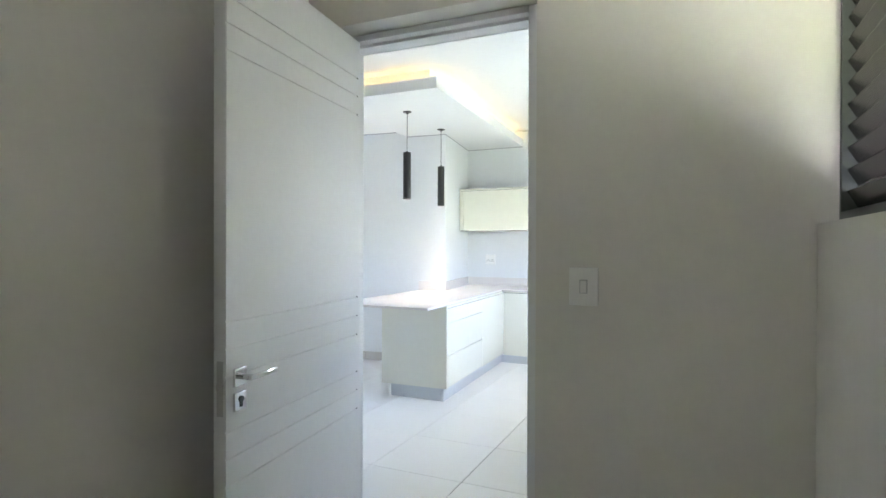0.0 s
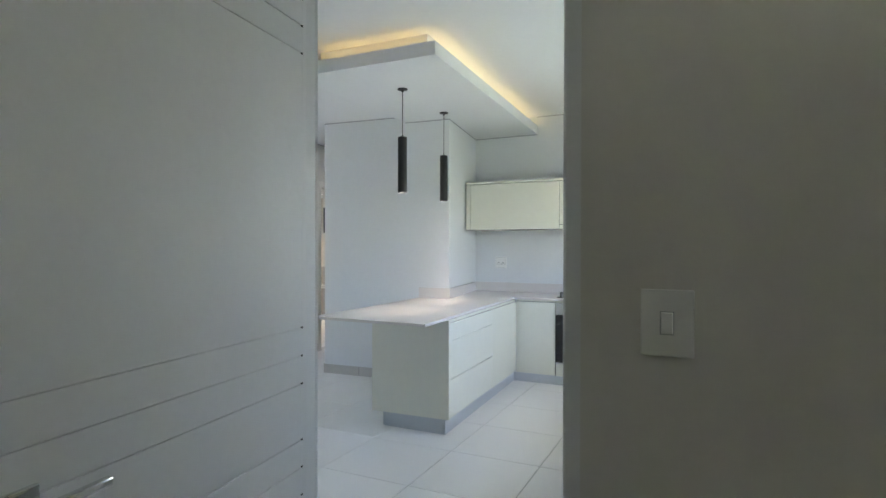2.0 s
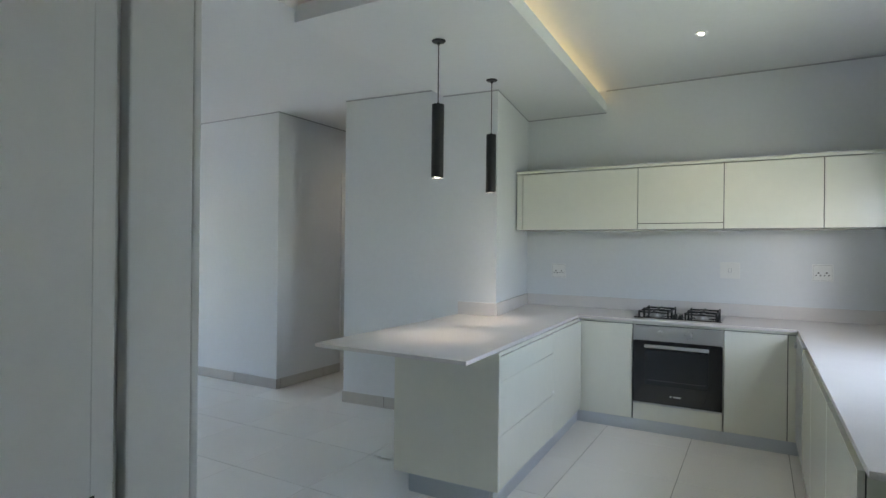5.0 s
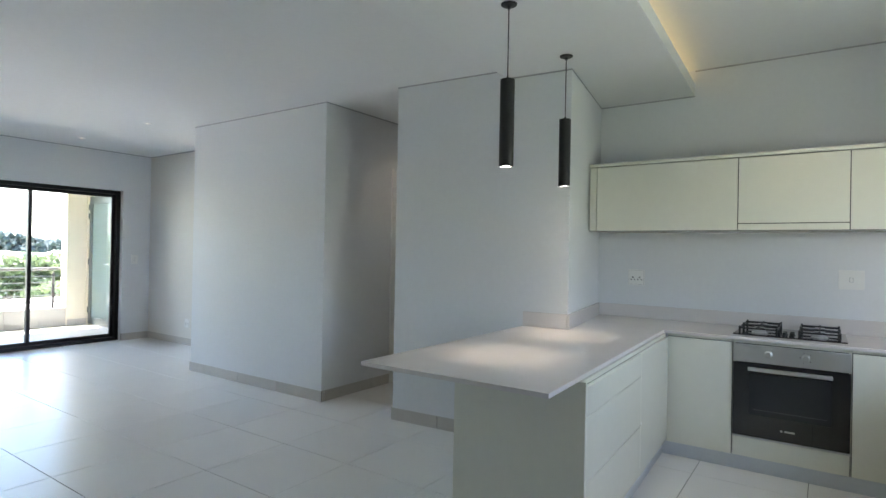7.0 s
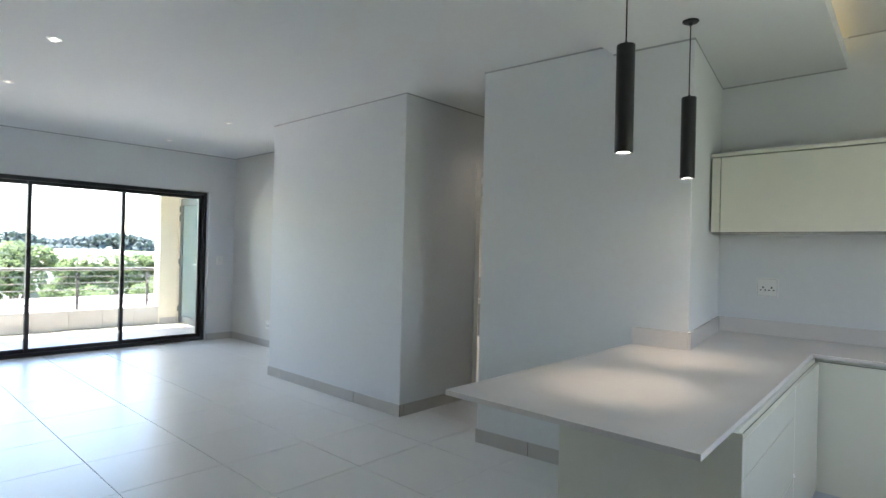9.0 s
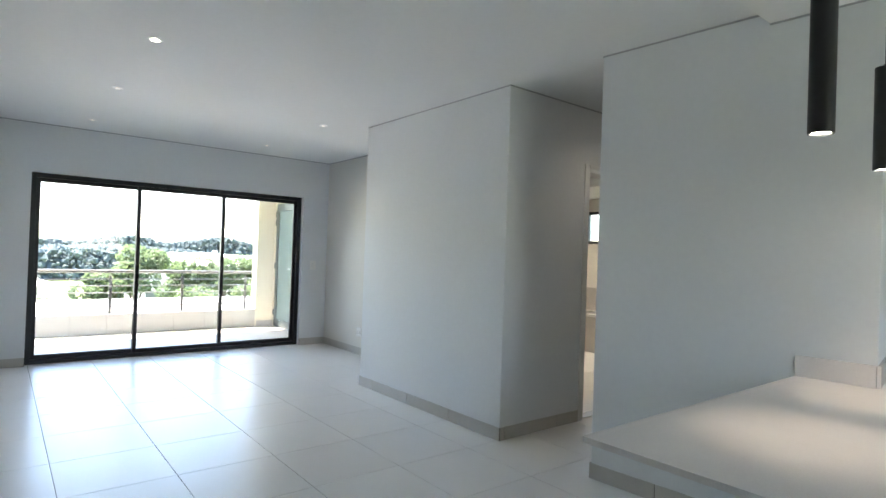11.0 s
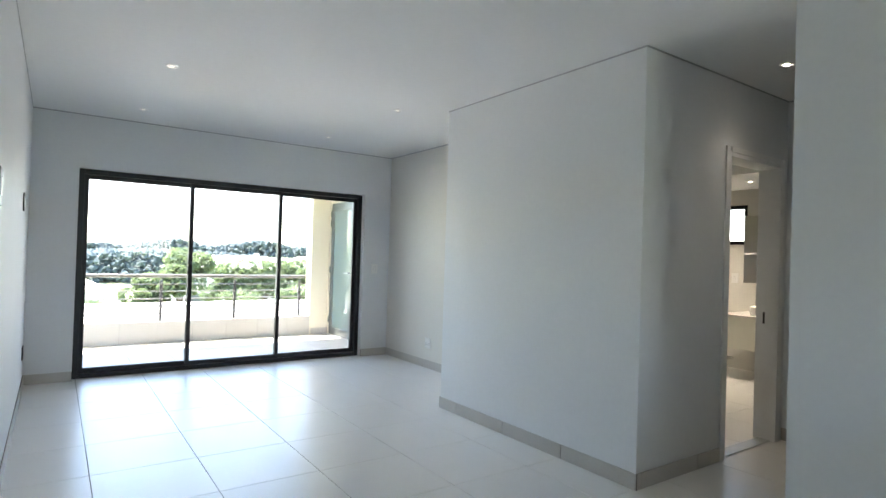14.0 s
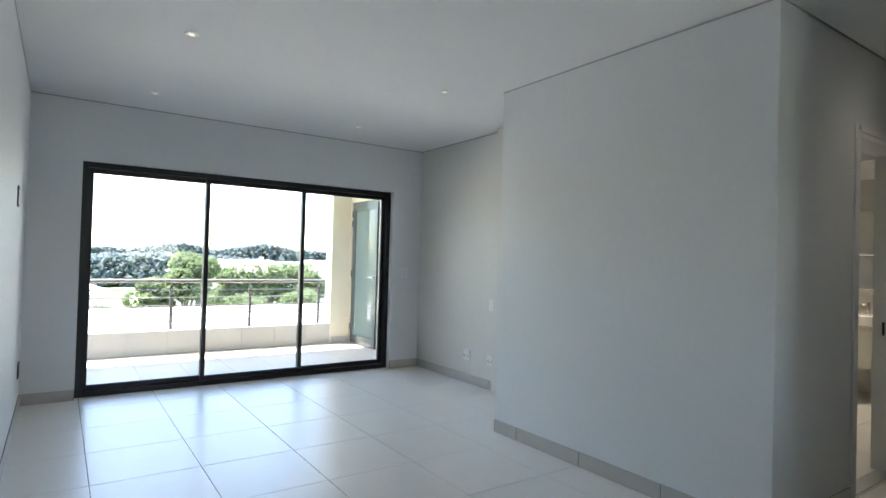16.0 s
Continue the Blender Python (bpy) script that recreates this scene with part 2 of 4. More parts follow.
# ---------------------------------------------------------------- plan
CEIL_Z, KITCHEN_Z, PANEL_Z = 2.635, 2.77, 2.575
FLOOR_Z = -0.022                                         # finished floor level
SMALL_L, SMALL_R, SMALL_BACK = -2.125, -0.283, -1.3      # the small room in which the walk begins
DOOR_Y0, DOOR_Y1 = 2.854, 3.09                           # the wall with its door
DOOR_L, DOOR_R, FRAME_Y = -2.005, -1.200, 2.965
LIV_L, LIV_FAR, LIV_R = 3.41, -9.97, 7.34                # living room: wall beside the walk, glazed wall, far wall
BOX_X0, BOX_X1, BOX_Y = -7.445, -5.405, 6.495            # the block between living room and passage
PIER = [(-4.585, 6.495), (-3.17, 6.60), (-3.34, 7.70), (-3.34, 8.50), (-4.585, 8.50)]
BACK_Y, KIT_R = 7.70, -0.52
PASS_END = 8.33
GL_Y0, GL_Y1, GL_TOP = 3.80, 6.955, 2.10                 # the glazed opening
BATH_Y, BATH_X0 = 11.0, -8.4

# outer and inner walls
wall("wall_south", "x", SMALL_L - 0.15, SMALL_R + 0.22, DOOR_Y0, DOOR_Y1, 2.9, [(DOOR_L - 0.075, DOOR_R + 0.075, -0.08, 2.235)], WARM_PAINT,
     "painted plaster wall with a doorway through it")
wall("wall_small_room_west", "y", SMALL_BACK, DOOR_Y0, SMALL_L - 0.15, SMALL_L, 2.9, (), WARM_PAINT)
wall("wall_small_room_east", "y", SMALL_BACK, DOOR_Y0 - 0.001, SMALL_R, SMALL_R + 0.22, 2.9, [(0.25, DOOR_Y0 - 0.001, 1.392, 2.35)], WARM_PAINT,
     "painted plaster wall with a high louvred window")
wall("wall_small_room_back", "x", SMALL_L - 0.15, SMALL_R + 0.22, SMALL_BACK - 0.15, SMALL_BACK, 2.9, (), WARM_PAINT)
wall("wall_living_south", "x", LIV_FAR - 0.25, -5.2, 2.90, LIV_L, 2.9)
wall("wall_living_step", "x", -5.2, SMALL_L - 0.15, 2.90, DOOR_Y1, 2.9)
wall("wall_west", "y", LIV_L, LIV_R + 0.2, LIV_FAR - 0.25, LIV_FAR, 2.9, [(GL_Y0, GL_Y1, -0.08, GL_TOP)], None,
     "painted plaster wall with a wide glazed opening")
wall("wall_living_north", "x", LIV_FAR, BOX_X0, LIV_R, LIV_R + 0.2, 2.9, (), WARM_PAINT, "painted plaster wall, warm off-white")
wall("wall_block_south", "x", BOX_X0, BOX_X1, BOX_Y, BOX_Y + 0.15, 2.9)
wall("wall_block_west", "y", BOX_Y + 0.15, LIV_R, BOX_X0, BOX_X0 + 0.15, 2.9)
wall("wall_block_east", "y", BOX_Y + 0.15, PASS_END, BOX_X1 - 0.14, BOX_X1, 2.9, [(7.46, 8.22, -0.08, 2.10)], None,
     "painted plaster wall with a bathroom doorway")
wall("wall_passage_end", "x", BOX_X1 - 0.14, -4.5, PASS_END, PASS_END + 0.15, 2.9)
structure("wall_pier", prism(PIER, -0.08, 2.9), PAINT, "broad painted wall pier beside the kitchen", "wall")
wall("wall_north", "x", -3.34, KIT_R, BACK_Y, BACK_Y + 0.2, 2.9)
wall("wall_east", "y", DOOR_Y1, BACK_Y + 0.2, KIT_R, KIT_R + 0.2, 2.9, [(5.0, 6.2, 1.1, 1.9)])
wall("wall_bath_north", "x", BATH_X0 - 0.2, -4.3, BATH_Y, BATH_Y + 0.2, 2.9, [(-8.1, -7.03, 1.60, 2.12)], WARM_PAINT)
wall("wall_bath_west", "y", LIV_R + 0.2, BATH_Y, BATH_X0 - 0.2, BATH_X0, 2.9, (), WARM_PAINT)
wall("wall_bath_south", "x", BATH_X0, BOX_X1 - 0.14, LIV_R - 0.1, LIV_R + 0.03, 2.9, (), WARM_PAINT)
wall("wall_bath_east", "y", PASS_END + 0.15, BATH_Y, -4.5, -4.3, 2.9, (), WARM_PAINT)

bm = bmesh.new()
cube(bm, LIV_FAR - 0.25, -3.62, 2.9, 11.2, CEIL_Z, 2.95)
cube(bm, SMALL_L - 0.15, SMALL_R + 0.22, SMALL_BACK - 0.15, DOOR_Y0 + 0.1, CEIL_Z, 2.95)
structure("ceiling", bm, CEIL, "smooth white painted ceiling", "ceiling")
bm = bmesh.new()
cube(bm, -3.62, KIT_R + 0.2, DOOR_Y0 + 0.1, BACK_Y + 0.2, KITCHEN_Z, 2.95)
structure("ceiling_kitchen", bm, CEIL, "smooth white raised kitchen ceiling", "ceiling")

# dropped panel over the counter: a slab with a narrower core above it, lit from its ledge
panel = thing("ceiling_panel", (-3.0, 6.2, PANEL_Z), "dropped white ceiling panel with hidden warm light strip", "ceiling panel")
pm = Matrix.Translation((3.0, -6.2, -PANEL_Z))


def panel_part(name, corners, z0, z1, material, label=""):
    bm = prism(corners, PANEL_Z + z0, PANEL_Z + z1)
    bmesh.ops.transform(bm, matrix=pm, verts=bm.verts)
    return part(name, bm, material, panel, label)


PB = BACK_Y - 0.003
panel_part("slab", [(-3.64, 4.905), (-2.486, 4.905), (-2.602, PB), (-3.64, PB)], 0, 0.092, CEIL)
panel_part("core", [(-3.50, 5.03), (-2.606, 5.03), (-2.722, PB), (-3.50, PB)], 0.092, KITCHEN_Z - PANEL_Z + 0.01, CEIL)
panel_part("light_strip", [(-3.49, 4.985), (-2.585, 4.985), (-2.585, 5.005), (-3.49, 5.005)], 0.094, 0.104, WARM_LED, "warm white light strip")
panel_part("light_strip", [(-2.584, 5.02), (-2.564, 5.02), (-2.678, PB - 0.01), (-2.698, PB - 0.01)], 0.094, 0.104, WARM_LED, "warm white light strip")


def shadow_line(path, z):
    """A slim grey strip coloured as the shade where wall and ceiling meet. The room lies to the left of the path."""
    bm = bmesh.new()
    pts = [Vector((x, y)) for x, y in path]
    n = len(pts)
    rings = []
    for i, p in enumerate(pts):
        a = (pts[i] - pts[i - 1]).normalized() if i > 0 else (pts[1] - pts[0]).normalized()
        b = (pts[i + 1] - pts[i]).normalized() if i < n - 1 else a
        na, nb = Vector((-a.y, a.x)), Vector((-b.y, b.x))
        mt = (na + nb) / max(0.2, 1 + na.dot(nb))
        rings.append([bm.verts.new((*(p + mt * o), z + h)) for o, h in ((-0.005, -0.010), (0.003, -0.010), (0.003, 0.004), (-0.005, 0.004))])
    for r, s in zip(rings, rings[1:]):
        for k in range(4):
            bm.faces.new((r[k], r[(k + 1) % 4], s[(k + 1) % 4], s[k]))
    bm.faces.new(rings[0])
    bm.faces.new(rings[-1][::-1])
    bmesh.ops.recalc_face_normals(bm, faces=bm.faces)
    return structure("trim", bm, SHADOWLINE, "slim grey strip coloured as the shadow line under the ceiling", "trim")


shadow_line([(-3.64, 6.565), (-4.585, 6.495), (-4.585, PASS_END), (BOX_X1, PASS_END), (BOX_X1, BOX_Y), (BOX_X0, BOX_Y), (BOX_X0, LIV_R),
             (LIV_FAR, LIV_R), (LIV_FAR, LIV_L), (-5.2, LIV_L)], CEIL_Z)
shadow_line([(-2.602, BACK_Y), (-3.34, BACK_Y), (-3.17, 6.60), (-3.64, 6.565)], PANEL_Z)
shadow_line([(KIT_R, DOOR_Y1), (KIT_R, BACK_Y), (-2.602, BACK_Y)], KITCHEN_Z)
shadow_line([(SMALL_R, SMALL_BACK), (SMALL_R, DOOR_Y0), (SMALL_L, DOOR_Y0), (SMALL_L, SMALL_BACK)], CEIL_Z)

# ---------------------------------------------------------------- floor
bm = bmesh.new()
cube(bm, LIV_FAR - 0.25, KIT_R + 0.2, SMALL_BACK - 0.15, BATH_Y + 0.2, -0.25, FLOOR_Z - 0.0035)
floor = structure("floor", bm, GROUT, "large pale porcelain floor tiles with thin dark joints", "floor")


# ---------------------------------------------------------------- glazed sliding door
def sliding_door():
    d = thing("sliding_door", (-10.10, (GL_Y0 + GL_Y1) / 2, 0.0), "charcoal aluminium three-panel sliding glass door, closed", "sliding door")
    o = Matrix.Translation((10.10, -(GL_Y0 + GL_Y1) / 2, 0))
    bm = bmesh.new()
    x0, x1 = -10.165, -10.045
    cube(bm, x0, x1, GL_Y0, GL_Y0 + 0.05, FLOOR_Z, GL_TOP, 0.003, o)
    cube(bm, x0, x1, GL_Y1 - 0.05, GL_Y1, FLOOR_Z, GL_TOP, 0.003, o)
    cube(bm, x0, x1, GL_Y0 + 0.05, GL_Y1 - 0.05, GL_TOP - 0.05, GL_TOP, 0.003, o)
    cube(bm, x0, x1, GL_Y0 + 0.05, GL_Y1 - 0.05, FLOOR_Z, 0.025, 0.003, o)
    part("outer_frame", bm, FRAME, d, smooth=True)
    edges = [GL_Y0 + 0.05, 4.87, 5.875, GL_Y1 - 0.05]
    for i in range(3):
        a, b = edges[i] - (0.02 if i else 0), edges[i + 1] + (0.02 if i < 2 else 0)
        xs = -10.12 + 0.035 * (i == 1)
        bm = bmesh.new()
        for ya, yb, za, zb in ((a, a + 0.042, 0.025, GL_TOP - 0.05), (b - 0.042, b, 0.025, GL_TOP - 0.05),
                               (a + 0.042, b - 0.042, GL_TOP - 0.095, GL_TOP - 0.05), (a + 0.042, b - 0.042, 0.025, 0.072)):
            cube(bm, xs - 0.016, xs + 0.016, ya, yb, za, zb, 0.002, o)
        sash = part("sash", bm, FRAME, d, smooth=True)
        bm = bmesh.new()
        cube(bm, xs - 0.003, xs + 0.003, a + 0.038, b - 0.038, 0.068, GL_TOP - 0.09, 0, o)
        pane = part("pane", bm, GLASS, sash)
        pane.visible_shadow = False
        if i == 0:
            bm = bmesh.new()
            cube(bm, xs + 0.016, xs + 0.03, a + 0.012, a + 0.03, 0.95, 1.12, 0.003, o)
            part("handle", bm, FRAME, sash)


sliding_door()

# ---------------------------------------------------------------- small room: door frame, door, louvre window, switch
def door_frame():
    f = thing("door_frame", ((DOOR_L + DOOR_R) / 2, FRAME_Y, 0), "white painted door frame with a rebate, set in the wall", "door frame")
    o = Matrix.Translation((-(DOOR_L + DOOR_R) / 2, -FRAME_Y, 0))
    y0, y1, head = FRAME_Y, DOOR_Y1 + 0.012, 2.195
    for s, x in ((-1, DOOR_L), (1, DOOR_R)):
        bm = bmesh.new()
        a, b = x + s * 0.014, x + s * (0.069 if s < 0 else 0.074)
        cube(bm, min(a, b), max(a, b), y0, y0 + 0.045, FLOOR_Z, 2.234, 0.003, o)
        cube(bm, min(x, b), max(x, b), y0 + 0.0455, DOOR_Y1 + 0.0005, FLOOR_Z, 2.234, 0.003, o)
        cube(bm, min(x, x + s * 0.085), max(x, x + s * 0.085), DOOR_Y1 + 0.001, y1, FLOOR_Z, 2.25, 0.003, o)
        part("jamb", bm, DOORWHITE, f, smooth=True)
    bm = bmesh.new()
    cube(bm, DOOR_L - 0.013, DOOR_R + 0.013, y0, y0 + 0.045, 2.208, 2.234, 0.002, o)
    cube(bm, DOOR_L + 0.0005, DOOR_R - 0.0005, y0 + 0.0455, DOOR_Y1 + 0.0005, head, 2.234, 0.003, o)
    cube(bm, DOOR_L + 0.0005, DOOR_R - 0.0005, DOOR_Y1 + 0.001, y1, head, 2.25, 0.003, o)
    part("head", bm, DOORWHITE, f, smooth=True)
    bm = bmesh.new()
    cube(bm, DOOR_R - 0.0015, DOOR_R + 0.001, y0 + 0.065, y0 + 0.085, 0.86, 1.0, 0, o)
    part("strike_plate", bm, STEEL, f)


door_frame()


def door_leaf():
    """The leaf stands open at about a right angle; its face is cut by two sets of level grooves."""
    d = thing("door", (-1.932, 2.955, 0.008), "white enamelled door with level grooves, standing open", "door", turn=-83.2)
    w, h, t, foot = 0.852, 2.19, 0.044, FLOOR_Z - 0.003
    grooves = [0.617, 0.697, 0.775, 0.935, 1.015, 1.095, 1.875, 1.953, 2.03]
    bm = bmesh.new()
    cube(bm, 0.0, w, -t + 0.004, -0.004, foot, h)
    cuts = [foot] + grooves + [h]
    for i in range(len(cuts) - 1):
        a = cuts[i] + (0.0022 if i else 0)
        b = cuts[i + 1] - (0.0022 if i < len(cuts) - 2 else 0)
        cube(bm, 0.022, w, -0.004, 0.0, a, b, 0.0008)
        cube(bm, 0.022, w, -t, -t + 0.004, a, b, 0.0012)
    cube(bm, 0.0, 0.022, -0.004, 0.0, foot, h, 0.001)
    cube(bm, 0.0, 0.022, -t, -t + 0.004, foot, h, 0.001)
    part("leaf", bm, DOORWHITE, d, smooth=True)
    # dark blocks that colour in the shade at the groove ends
    bm = bmesh.new()
    for g in grooves:
        cube(bm, 0.018, 0.0225, -0.0039, 0.0002, g - 0.0035, g + 0.0035)
    part("groove_ends", bm, SHADOW, d)
    bm = bmesh.new()
    cube(bm, w - 0.0005, w + 0.0015, -0.032, -0.010, 0.82, 0.98, 0.0004)
    cube(bm, w + 0.001, w + 0.010, -0.028, -0.014, 0.895, 0.915, 0.002)
    part("lock_plate", bm, STEEL, d, "brushed steel lock face plate")
    x = w - 0.055
    bm = bmesh.new()
    cube(bm, x - 0.027, x + 0.027, 0.0, 0.009, 0.900, 0.954, 0.002)
    rose = part("handle", bm, CHROME, d, "chrome lever handle on a square rose", smooth=True)
    bm = bmesh.new()
    rod(bm, (x, 0.008, 0.927), (x, 0.048, 0.927), 0.009)
    cube(bm, x - 0.120, x + 0.012, 0.040, 0.055, 0.919, 0.935, 0.004)
    part("lever", bm, CHROME, rose, smooth=True)
    bm = bmesh.new()
    cube(bm, x - 0.027, x + 0.027, 0.0, 0.009, 0.828, 0.882, 0.002)
    esc = part("escutcheon", bm, CHROME, d, "square chrome key plate", smooth=True)
    bm = bmesh.new()
    rod(bm, (x, 0.0085, 0.861), (x, 0.0125, 0.861), 0.009)
    cube(bm, x - 0.005, x + 0.005, 0.0085, 0.012, 0.838, 0.860, 0.001)
    part("key_cylinder", bm, DARK, esc)
    for z in (0.22, 1.05, 1.92):
        bm = bmesh.new()
        rod(bm, (-0.008, -0.02, z - 0.045), (-0.008, -0.02, z + 0.045), 0.007, seg=12)
        part("hinge", bm, STEEL, d, smooth=True)


door_leaf()


def louvre_window():
    f = thing("louvre_window", (-0.20, 2.05, 1.392), "dark louvred window with tilted slats, nearly closed", "window")
    o = Matrix.Translation((0.20, -2.05, -1.392))
    y0, y1, z0, z1 = 0.26, 2.846, 1.394, 2.345
    bm = bmesh.new()
    for ya, yb, za, zb in ((y1 - 0.02, y1, z0, z1), (y0, y0 + 0.03, z0, z1), (y0 + 0.03, y1 - 0.02, z0, z0 + 0.03), (y0 + 0.03, y1 - 0.02, z1 - 0.03, z1)):
        cube(bm, -0.232, -0.16, ya, yb, za, zb, 0.002, o)
    part("window_frame", bm, GREYALU, f, smooth=True)
    n = 15
    for i in range(n):
        z = z0 + 0.055 + i * (z1 - z0 - 0.09) / (n - 1)
        bm = bmesh.new()
        tilt = o @ Matrix.Translation((-0.195, 0, z)) @ Matrix.Rotation(radians(60), 4, "Y")
        cube(bm, -0.041, 0.041, y0 + 0.025, y1 - 0.012, -0.004, 0.004, 0.003, tilt)
        part("slat", bm, LOUVRE, f, smooth=True)


louvre_window()


def wall_plate(name, centre, normal, w, h, label, category, dress=None, material=None):
    """A white switch or socket plate. It is built facing -y and turned to its wall."""
    turn = {"-y": 0, "+y": 180, "+x": 90, "-x": -90}[normal]
    p = thing(name, centre, label, category, turn=turn)
    bm = bmesh.new()
    cube(bm, -w / 2, w / 2, -0.009, 0.0, -h / 2, h / 2, 0.002)
    part("plate", bm, material or PLASTIC, p, smooth=True)
    if dress:
        dress(p, w, h)
    return p


def rocker(x, z, w=0.022, h=0.042):
    def dress(p, pw, ph):
        # grey margin in place of the shade around the rocker
        bm = bmesh.new()
        cube(bm, x - w / 2 - 0.002, x + w / 2 + 0.002, -0.0094, -0.008, z - h / 2 - 0.002, z + h / 2 + 0.002)
        part("rocker_gap", bm, SHADOWLINE, p)
        bm = bmesh.new()
        cube(bm, x - w / 2, x + w / 2, -0.0125, -0.008, z - h / 2, z + h / 2, 0.0015)
        part("rocker", bm, PLASTIC, p, smooth=True)
    return dress


def socket_holes(p, w, h):
    """Two three-pin sockets side by side, with a small rocker above each."""
    for cx in (-0.026, 0.026):
        for dx, dz, r in ((0, 0.008, 0.0062), (-0.015, -0.010, 0.005), (0.015, -0.010, 0.005)):
            bm = bmesh.new()
            rod(bm, (cx + dx * 0.9, -0.0098, dz - 0.008), (cx + dx * 0.9, -0.0088, dz - 0.008), r, seg=12)
            part("pin_hole", bm, DARK, p)
        bm = bmesh.new()
        cube(bm, cx * 1.6 - 0.006, cx * 1.6 + 0.006, -0.0115, -0.0088, 0.030, 0.044, 0.001)
        part("rocker", bm, PLASTIC, p)
    # four grey strips drawn as the shade of a border groove
    bm = bmesh.new()
    for a, b, c, d in ((-w / 2 + 0.006, w / 2 - 0.006, h / 2 - 0.0075, h / 2 - 0.006), (-w / 2 + 0.006, w / 2 - 0.006, -h / 2 + 0.006, -h / 2 + 0.0075),
                       (-w / 2 + 0.006, -w / 2 + 0.0075, -h / 2 + 0.008, h / 2 - 0.008), (w / 2 - 0.0075, w / 2 - 0.006, -h / 2 + 0.008, h / 2 - 0.008)):
        cube(bm, a, b, -0.0094, -0.0086, c, d)
    part("border_groove", bm, SHADOWLINE, p)


wall_plate("light_switch", (-0.956, DOOR_Y0, 1.186), "-y", 0.098, 0.131, "white single rocker light switch plate", "light switch", rocker(0, 0))
wall_plate("wall_socket", (-3.024, BACK_Y, 1.146), "-y", 0.132, 0.128, "white plastic double wall socket over the worktop", "wall socket", socket_holes)
wall_plate("isolator_switch", (-1.604, BACK_Y, 1.187), "-y", 0.142, 0.130, "white square isolator switch above the hob", "isolator switch", rocker(0, 0.0, 0.018, 0.026))
wall_plate("wall_socket", (-0.985, BACK_Y, 1.185), "-y", 0.132, 0.128, "white plastic double wall socket over the worktop", "wall socket", socket_holes)
wall_plate("light_switch", (LIV_FAR, 7.126, 1.128), "+x", 0.09, 0.13, "white rocker light switch beside the sliding door", "light switch", rocker(0, 0))
wall_plate("wall_socket", (-8.94, LIV_R, 0.277), "-y", 0.12, 0.12, "white plastic wall socket low on the wall", "wall socket", socket_holes)
wall_plate("wall_socket", (-8.54, LIV_R, 0.277), "-y", 0.12, 0.12, "white plastic wall socket low on the wall", "wall socket", socket_holes)
wall_plate("media_plate", (-8.52, LIV_R, 0.846), "-y", 0.12, 0.12, "white blank media plate on the wall", "wall plate")
wall_plate("wall_box", (-8.79, LIV_L, 1.65), "+y", 0.10, 0.14, "small dark wall plate at eye height", "wall plate", rocker(0, 0, 0.05, 0.08), FRAME)
wall_plate("wall_socket", (-9.65, LIV_L, 0.335), "+y", 0.12, 0.12, "dark wall socket plate low on the wall", "wall socket", socket_holes, FRAME)
wall_plate("wall_control", (-6.52, LIV_L, 1.58), "+y", 0.14, 0.17, "dark square wall control plate", "wall plate", rocker(0, 0, 0.05, 0.08), GREYALU)

# ---------------------------------------------------------------- kitchen
TOP, SLAB = 0.82, 0.02
FRONT_Y, FACE_X, RIGHT_X = 7.07, -2.570, -1.16
PEN_Y, PEN_L = 5.265, -3.18


def unit(name, at, label, category="cabinet", turn=0, group="kitchen base units"):
    return thing(name, at, label, category, group, turn)


def front(bm_owner, name, x0, x1, z0, z1, t=0.019, gap=0.0026, label=""):
    """A door or drawer front of a unit that faces -y at y = 0."""
    bm = bmesh.new()
    cube(bm, x0 + gap, x1 - gap, -t, -0.0015, z0 + gap, z1 - gap, 0.0012)
    face = part(name, bm, CREAM, bm_owner, label, smooth=True)
    # thin dark backing plate, added to colour the gaps as shaded
    bm = bmesh.new()
    cube(bm, x0, x1, -0.0014, 0.0006, z0, z1)
    part("seal", bm, SHADOW, face)
    return face


# base units at the back: carcass, doors, plinth
def base_unit(x0, x1, label, fronts, name="base_cabinet"):
    u = unit(name, (x0, FRONT_Y, 0), label)
    w = x1 - x0
    bm = bmesh.new()
    cube(bm, 0.001, w - 0.001, 0.001, BACK_Y - FRONT_Y - 0.001, 0.08, TOP - SLAB - 0.002)
    part("body", bm, CREAM, u)
    for nm, a, b, c, d in fronts:
        front(u, nm, a, b, c, d)
    return u


base_unit(-2.633, -2.232, "cream gloss base cabinet in the corner", [("door", 0.0, 0.401, 0.063, TOP - SLAB - 0.018)])
base_unit(-1.612, -1.160, "cream gloss base cabinet beside the oven", [("door", 0.0, 0.385, 0.063, TOP - SLAB - 0.018), ("filler", 0.385, 0.452, 0.063, TOP - SLAB - 0.018)])
base_unit(-2.232, -1.612, "cream gloss housing under the built-in oven", [("drawer_front", 0.004, 0.616, 0.063, 0.188)], "oven_housing")

# peninsula
pen = unit("peninsula_cabinet", (FACE_X, PEN_Y, 0), "cream gloss peninsula cabinet with three wide drawers", turn=92.2)
# turned so that its drawers face +x: local x runs along world y, local y along world -x
bm = bmesh.new()
cube(bm, 0.019, 1.775, 0.001, -PEN_L + FACE_X - 0.001, 0.095, TOP - SLAB - 0.002)
part("body", bm, CREAM, pen)
bm = bmesh.new()
cube(bm, 0.0, 0.0185, -0.0192, -PEN_L + FACE_X, 0.09, TOP - SLAB - 0.001, 0.001)
part("end_panel", bm, CREAM, pen, smooth=True)
